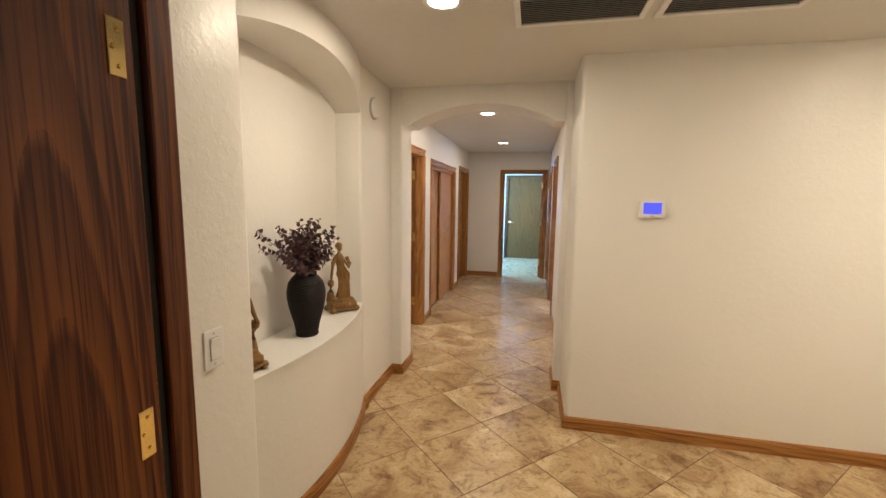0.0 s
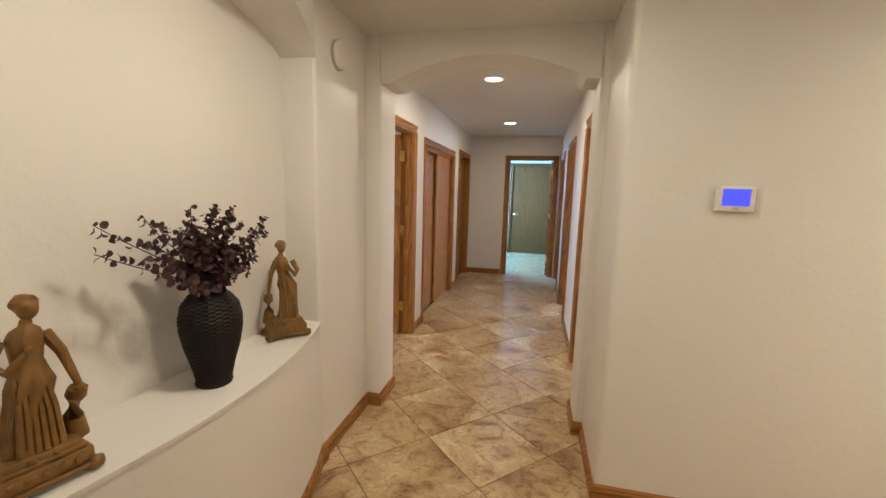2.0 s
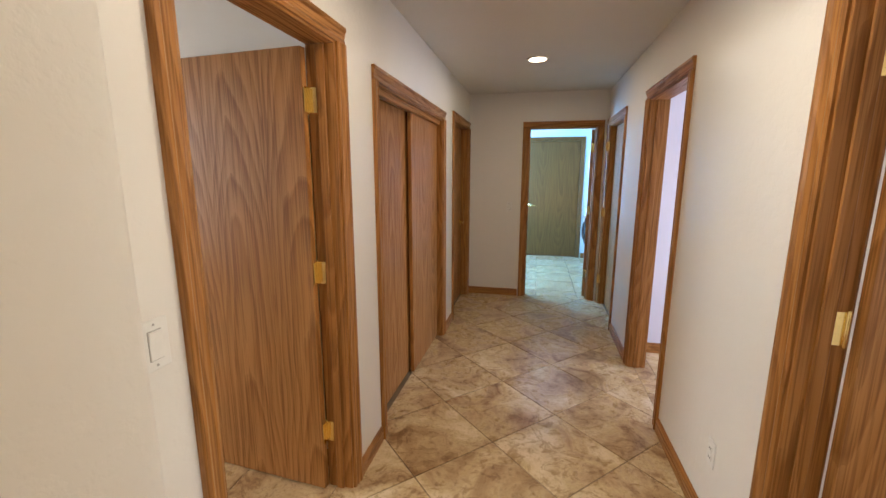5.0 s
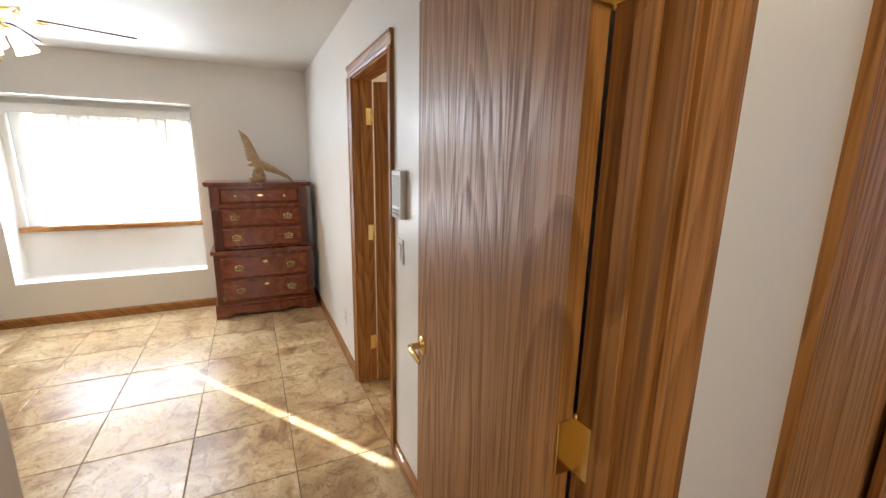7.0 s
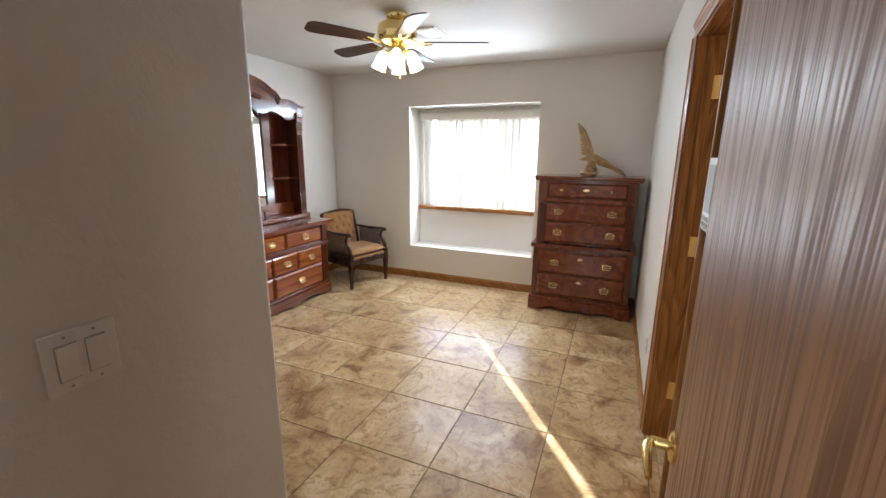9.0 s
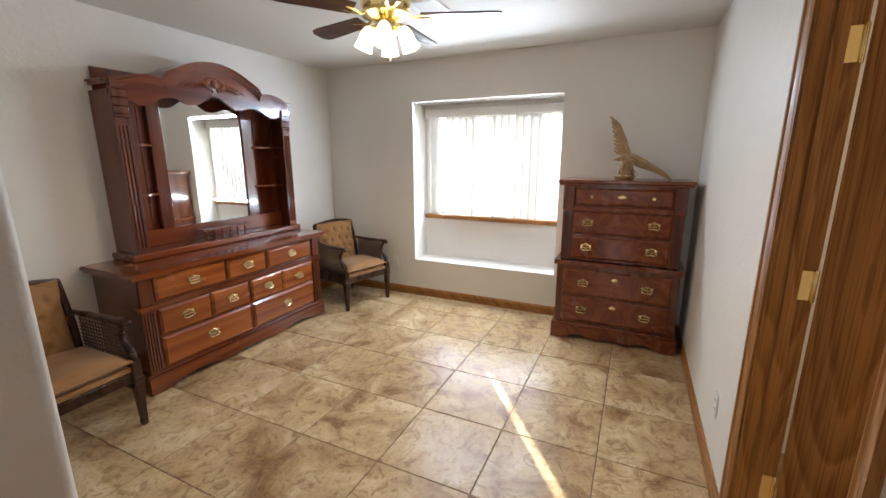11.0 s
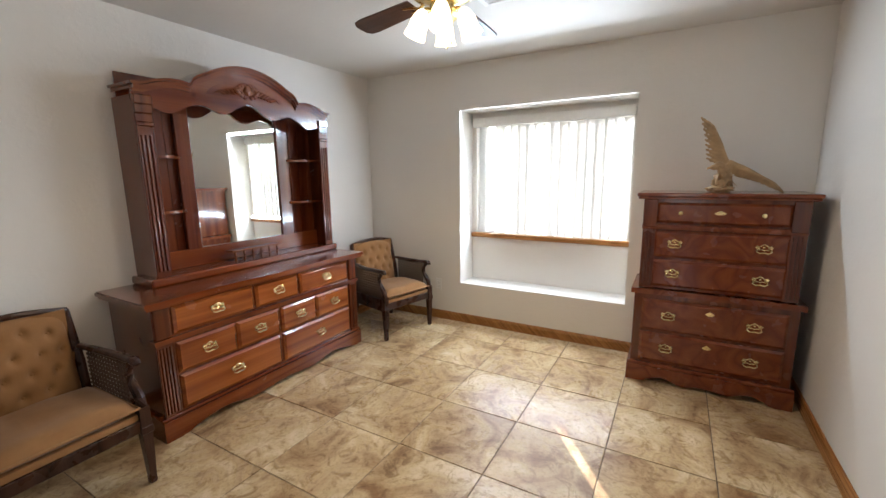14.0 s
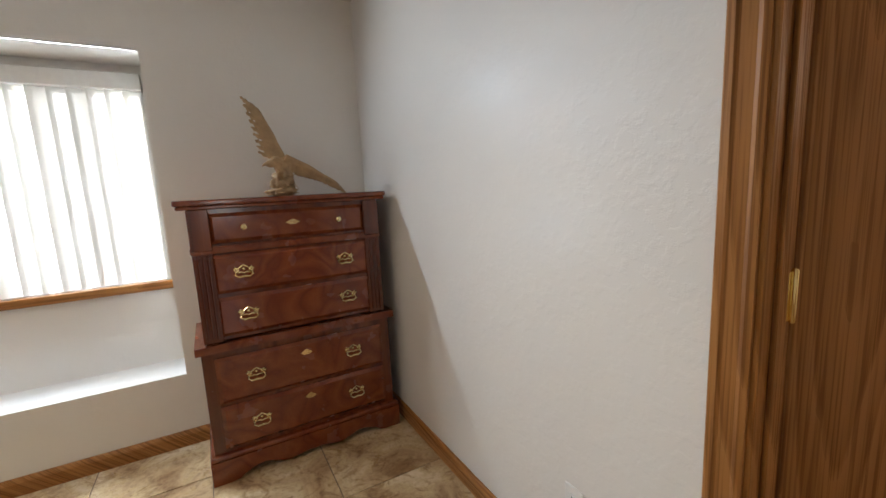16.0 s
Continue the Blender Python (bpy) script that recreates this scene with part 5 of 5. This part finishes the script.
rnd = random.Random(11)
branches = thing("dried_branches", pose(-1.268, 1.988, SILL + 0.32), "dried purple-brown eucalyptus branches in the vase", "dried plant")
stems, leaves = bmesh.new(), bmesh.new()
ends = []
for k in range(30):
    lean = rnd.uniform(0.2, 1.25)
    ends.append((rnd.uniform(0, 2 * math.pi), lean, rnd.uniform(0.19, 0.30)))
ends += [(-1.75, 0.92, 0.42), (-1.5, 0.70, 0.36), (-1.6, 1.1, 0.40), (1.45, 0.85, 0.37), (1.6, 1.02, 0.36), (0.2, 0.12, 0.30), (1.2, 0.35, 0.31), (-1.1, 0.3, 0.31)]
for a, lean, ln in ends:
    d = Vector((math.cos(a) * 0.62, math.sin(a), 0))
    pts = []
    for i in range(9):
        t = i / 8
        out = ln * math.sin(lean) * t ** 1.25
        pts.append(Vector((d.x * out + 0.008 * math.sin(t * 7 + a), d.y * out + 0.008 * math.cos(t * 6 + a), ln * math.cos(lean) * t + 0.02 * t)))
    pts = [p if p.x > -0.125 else Vector((-0.125, p.y, p.z)) for p in pts]
    tube(stems, pts, [0.0022 - 0.0001 * i for i in range(9)], 5)
    for i in range(34):
        t = 0.22 + 0.78 * i / 33
        q = min(7, int(t * 8))
        p = pts[q].lerp(pts[q + 1], t * 8 - q)
        ax = (pts[q + 1] - pts[q]).normalized()
        side = ax.cross(Vector((rnd.uniform(-1, 1), rnd.uniform(-1, 1), rnd.uniform(-0.4, 0.6)))).normalized()
        r = rnd.uniform(0.011, 0.021) * (1.15 - 0.55 * t)
        c = p + side * r * 1.15
        nrm = (ax * rnd.uniform(0.3, 1) + Vector((rnd.uniform(-1, 1), rnd.uniform(-1, 1), rnd.uniform(-1, 1))) * 0.6).normalized()
        u = (side - nrm * side.dot(nrm)).normalized()
        w = nrm.cross(u)
        vs = [leaves.verts.new(c + u * r * math.cos(b) + w * r * 0.85 * math.sin(b) + nrm * r * 0.25 * math.cos(2 * b)) for b in [2 * math.pi * m / 8 for m in range(8)]]
        mid = leaves.verts.new(c - nrm * r * 0.12)
        for m in range(8):
            leaves.faces.new((vs[m], vs[(m + 1) % 8], mid))
tagged(part("stem_bundle", stems, STEM_M, branches), kind="stuff")
tagged(part("foliage", leaves, LEAF_M, branches, "small round dried leaves", None, True), kind="stuff")


def figurine(m, lean, arm, label):
    """A gilded draped figure on a footed base, as one plain mesh."""
    bm = bmesh.new()
    box(bm, -0.055, 0.055, -0.08, 0.08, 0.022, 0.062, 0.008, 2)
    box(bm, -0.046, 0.046, -0.064, 0.064, 0.060, 0.086, 0.006, 2)
    box(bm, -0.062, 0.062, -0.088, 0.088, 0.014, 0.026, 0.005, 2)
    box(bm, -0.05, 0.05, -0.07, 0.07, 0.060, 0.074, 0.006, 2)
    for sx in (-1, 1):
        for sy in (-1, 1):
            blob(bm, (sx * 0.052, sy * 0.078, 0.017), (0.016, 0.018, 0.017), 0.3, 12, 2)
    for k in range(-2, 3):
        for sx in (-1, 1):
            blob(bm, (sx * 0.056, k * 0.026, 0.044), (0.007, 0.013, 0.013), 0.3, 12, 1)
    nn = 40
    prev = None
    for r, z, ox, oy in [(0.050, 0.072, 0, 0), (0.046, 0.10, 0, 0), (0.040, 0.15, 0, 0.003), (0.038, 0.20, 0.003, 0.006), (0.042, 0.235, 0.004, 0.006), (0.036, 0.26, 0.003, 0.004), (0.030, 0.285, 0, 0), (0.034, 0.315, 0, -0.003), (0.036, 0.335, 0, -0.004), (0.028, 0.352, 0, -0.004), (0.013, 0.362, 0, -0.003), (0.011, 0.375, 0, -0.002)]:
        fold = 0.16 if z < 0.25 else 0.04
        ring = []
        for i in range(nn):
            a = 2 * math.pi * i / nn
            rr = 0.84 * r * (1 + fold * math.sin(7 * a + z * 30 * lean) + 0.5 * fold * math.sin(11 * a - z * 20))
            ring.append(bm.verts.new((rr * math.cos(a) * 0.8 + ox, rr * math.sin(a) + oy + lean * 0.012 * math.sin(z * 12), z)))
        if prev:
            for i in range(nn):
                bm.faces.new((prev[i], prev[(i + 1) % nn], ring[(i + 1) % nn], ring[i]))
        else:
            bm.faces.new(ring[::-1])
        prev = ring
    bm.faces.new(prev)
    y0 = lean * 0.012 * math.sin(0.37 * 12)
    blob(bm, (0.006, y0, 0.398), (0.019, 0.0175, 0.024), 0.05, 5)
    blob(bm, (-0.006, y0, 0.408), (0.022, 0.022, 0.020), 0.35, 16)
    blob(bm, (-0.024, y0, 0.410), (0.012, 0.012, 0.012), 0.4, 16, 2)
    for s in (-1, 1):
        if s == arm:
            tube(bm, [(0, s * 0.034, 0.338), (0.012, s * 0.052, 0.295), (0.034, s * 0.036, 0.278), (0.044, s * 0.008, 0.315)], [0.013, 0.011, 0.009, 0.007], 8)
            blob(bm, (0.046, s * 0.004, 0.322), (0.009, 0.009, 0.011), 0.2, 9, 1)
        else:
            tube(bm, [(0, s * 0.034, 0.338), (0.006, s * 0.056, 0.29), (0.014, s * 0.066, 0.245), (0.024, s * 0.074, 0.205)], [0.013, 0.011, 0.009, 0.007], 8)
            blob(bm, (0.024, s * 0.076, 0.195), (0.012, 0.012, 0.014), 0.2, 9, 1)
            tube(bm, [(-0.01, s * 0.07, 0.07), (-0.008, s * 0.068, 0.12), (0.008, s * 0.072, 0.175), (0.016, s * 0.074, 0.195)], [0.026, 0.02, 0.02, 0.018], 9)
    for k in range(6):
        tube(bm, [(0.018, -0.024 + 0.009 * k, 0.255), (0.025, -0.024 + 0.011 * k, 0.18), (0.030, -0.030 + 0.013 * k, 0.085)], [0.004, 0.006, 0.008], 6)
    for s in (-1, 1):
        blob(bm, (0.046, s * 0.02, 0.079), (0.016, 0.009, 0.007), 0.1, 6, 1)
    ob = solid("figurine", bm, GILT, label, "figurine", "thing", True)
    ob["group"] = "niche figurines"
    ob.matrix_basis = m
    return ob


figurine(pose(-1.30, 2.475, SILL, 0, 0, -42) @ Matrix.Diagonal((1.06, 1.06, 1.07, 1)), 1.0, 1, "gilded draped figurine on a footed base beside the vase")
figurine(pose(-1.285, 1.46, SILL, 0, 0, -15) @ Matrix.Diagonal((1.12, 1.12, 1.06, 1)), -1.0, -1, "gilded draped figurine leaning on a pillar at the niche end")

# ---- laundry: front-loading washer ----
wash = thing("washing_machine", pose(0.31, 10.2, 0, 0, 0, -90), "white front-loading washing machine with a dark round door", "washing machine")
bm = bmesh.new(); box(bm, -0.32, 0.32, 0.0, 0.68, 0.02, 0.98, 0.02, 3); part("body", bm, ENAMEL, wash, "", None, True)
for sx in (-1, 1):
    for y in (0.08, 0.6):
        bm = bmesh.new(); lathe(bm, [(0.025, 0), (0.025, 0.02), (0.015, 0.03)], 12, (sx * 0.26, y, 0)); part("foot", bm, GREY, wash)
bm = bmesh.new(); lathe(bm, [(0.23, 0), (0.235, 0.02), (0.21, 0.045), (0.17, 0.05)], 40, (0, 0.0, 0.58), Matrix.Rotation(radians(90), 3, "X")); dr = part("door", bm, BLACK, wash, "dark glass door", None, True)
bm = bmesh.new(); lathe(bm, [(0.16, 0.05), (0.14, 0.07), (0.06, 0.085)], 32, (0, 0.0, 0.58), Matrix.Rotation(radians(90), 3, "X")); part("glass_bowl", bm, BLACK, dr, "", None, True)
bm = bmesh.new(); box(bm, -0.31, 0.31, -0.012, 0.002, 0.86, 0.965, 0.005, 2); cp = part("control_panel", bm, GREY, wash)
bm = bmesh.new(); lathe(bm, [(0.035, 0), (0.032, 0.03), (0.028, 0.034)], 20, (0.0, -0.012, 0.912), Matrix.Rotation(radians(90), 3, "X")); part("dial", bm, WHITE, cp, "", None, True)


# ---- floor tiles, laid square in the bedroom and on the diagonal elsewhere ----
def clip(poly, x0, x1, y0, y1):
    for ax, lim, sg in ((0, x0, 1), (0, x1, -1), (1, y0, 1), (1, y1, -1)):
        out = []
        for i, p in enumerate(poly):
            q = poly[(i + 1) % len(poly)]
            ip, iq = sg * (p[ax] - lim) >= 0, sg * (q[ax] - lim) >= 0
            if ip:
                out.append(p)
            if ip != iq:
                t = (lim - p[ax]) / (q[ax] - p[ax])
                out.append((p[0] + t * (q[0] - p[0]), p[1] + t * (q[1] - p[1])))
        poly = out
        if len(poly) < 3:
            return []
    return poly


def tile_mesh(poly):
    """A slab with its top at z = 0 and an eased edge; corners in order round it."""
    n = len(poly)
    cx, cy = sum(p[0] for p in poly) / n, sum(p[1] for p in poly) / n
    e = 0.0022
    def shrink(p):
        d = math.hypot(p[0] - cx, p[1] - cy) or 1
        return (p[0] - (p[0] - cx) / d * e * 1.4, p[1] - (p[1] - cy) / d * e * 1.4)
    vs = [(*p, -0.008) for p in poly] + [(*p, -0.0014) for p in poly] + [(*shrink(p), 0.0) for p in poly]
    fs = [tuple(range(2 * n, 3 * n))]
    for k in range(n):
        j = (k + 1) % n
        fs += [(k, j, n + j, n + k), (n + k, n + j, 2 * n + j, 2 * n + k)]
    me = bpy.data.meshes.new("floor_tile")
    me.from_pydata(vs, [], fs)
    me.materials.append(TILE)
    return me


def lay(origin, pitch, angle, rects, joint=0.005):
    h = pitch / 2 - joint / 2
    ca, sa = math.cos(radians(angle)), math.sin(radians(angle))
    whole = None
    local = [(-h, -h), (h, -h), (h, h), (-h, h)]
    rot = [(ca * x - sa * y, sa * x + ca * y) for x, y in local]
    for i in range(-34, 35):
        for j in range(-34, 35):
            u, v = (i + 0.5) * pitch, (j + 0.5) * pitch
            cx, cy = origin[0] + ca * u - sa * v, origin[1] + sa * u + ca * v
            world_poly = [(cx + x, cy + y) for x, y in rot]
            for r in rects:
                c = clip(world_poly, *r)
                if not c:
                    continue
                area = abs(sum(c[k][0] * c[(k + 1) % len(c)][1] - c[(k + 1) % len(c)][0] * c[k][1] for k in range(len(c)))) / 2
                if area < 0.002:
                    continue
                if area > pitch * pitch * 0.975:
                    if whole is None:
                        whole = tile_mesh(rot)
                    ob = new("floor_tile", whole)
                else:
                    ob = new("floor_tile", tile_mesh([(x - cx, y - cy) for x, y in c]))
                ob.location = (cx, cy, 0)
                ob.parent = floor_ob


lay((-3.95, 3.36), 0.5, 0, [(-5.83, -1.43, 1.19, 4.91)])
lay((-0.374, 6.311), 0.5105, 45, [(-1.43, 0.27, 3.45, 8.24), (-1.27, 3.21, 0.10, 3.447)])
lay((-0.5, 9.0), 0.5, 0, [(-1.79, 1.16, 8.243, 10.84)])
lay((-3.95, 3.36), 0.5, 0, [(-4.4, -2.25, 4.913, 6.71)])
lay((0.4, 5.0), 0.5, 0, [(0.273, 3.21, 2.94, 6.75)])
lay((0.4, -0.4), 0.5, 0, [(-2.1, 3.2, -2.58, 0.097)])
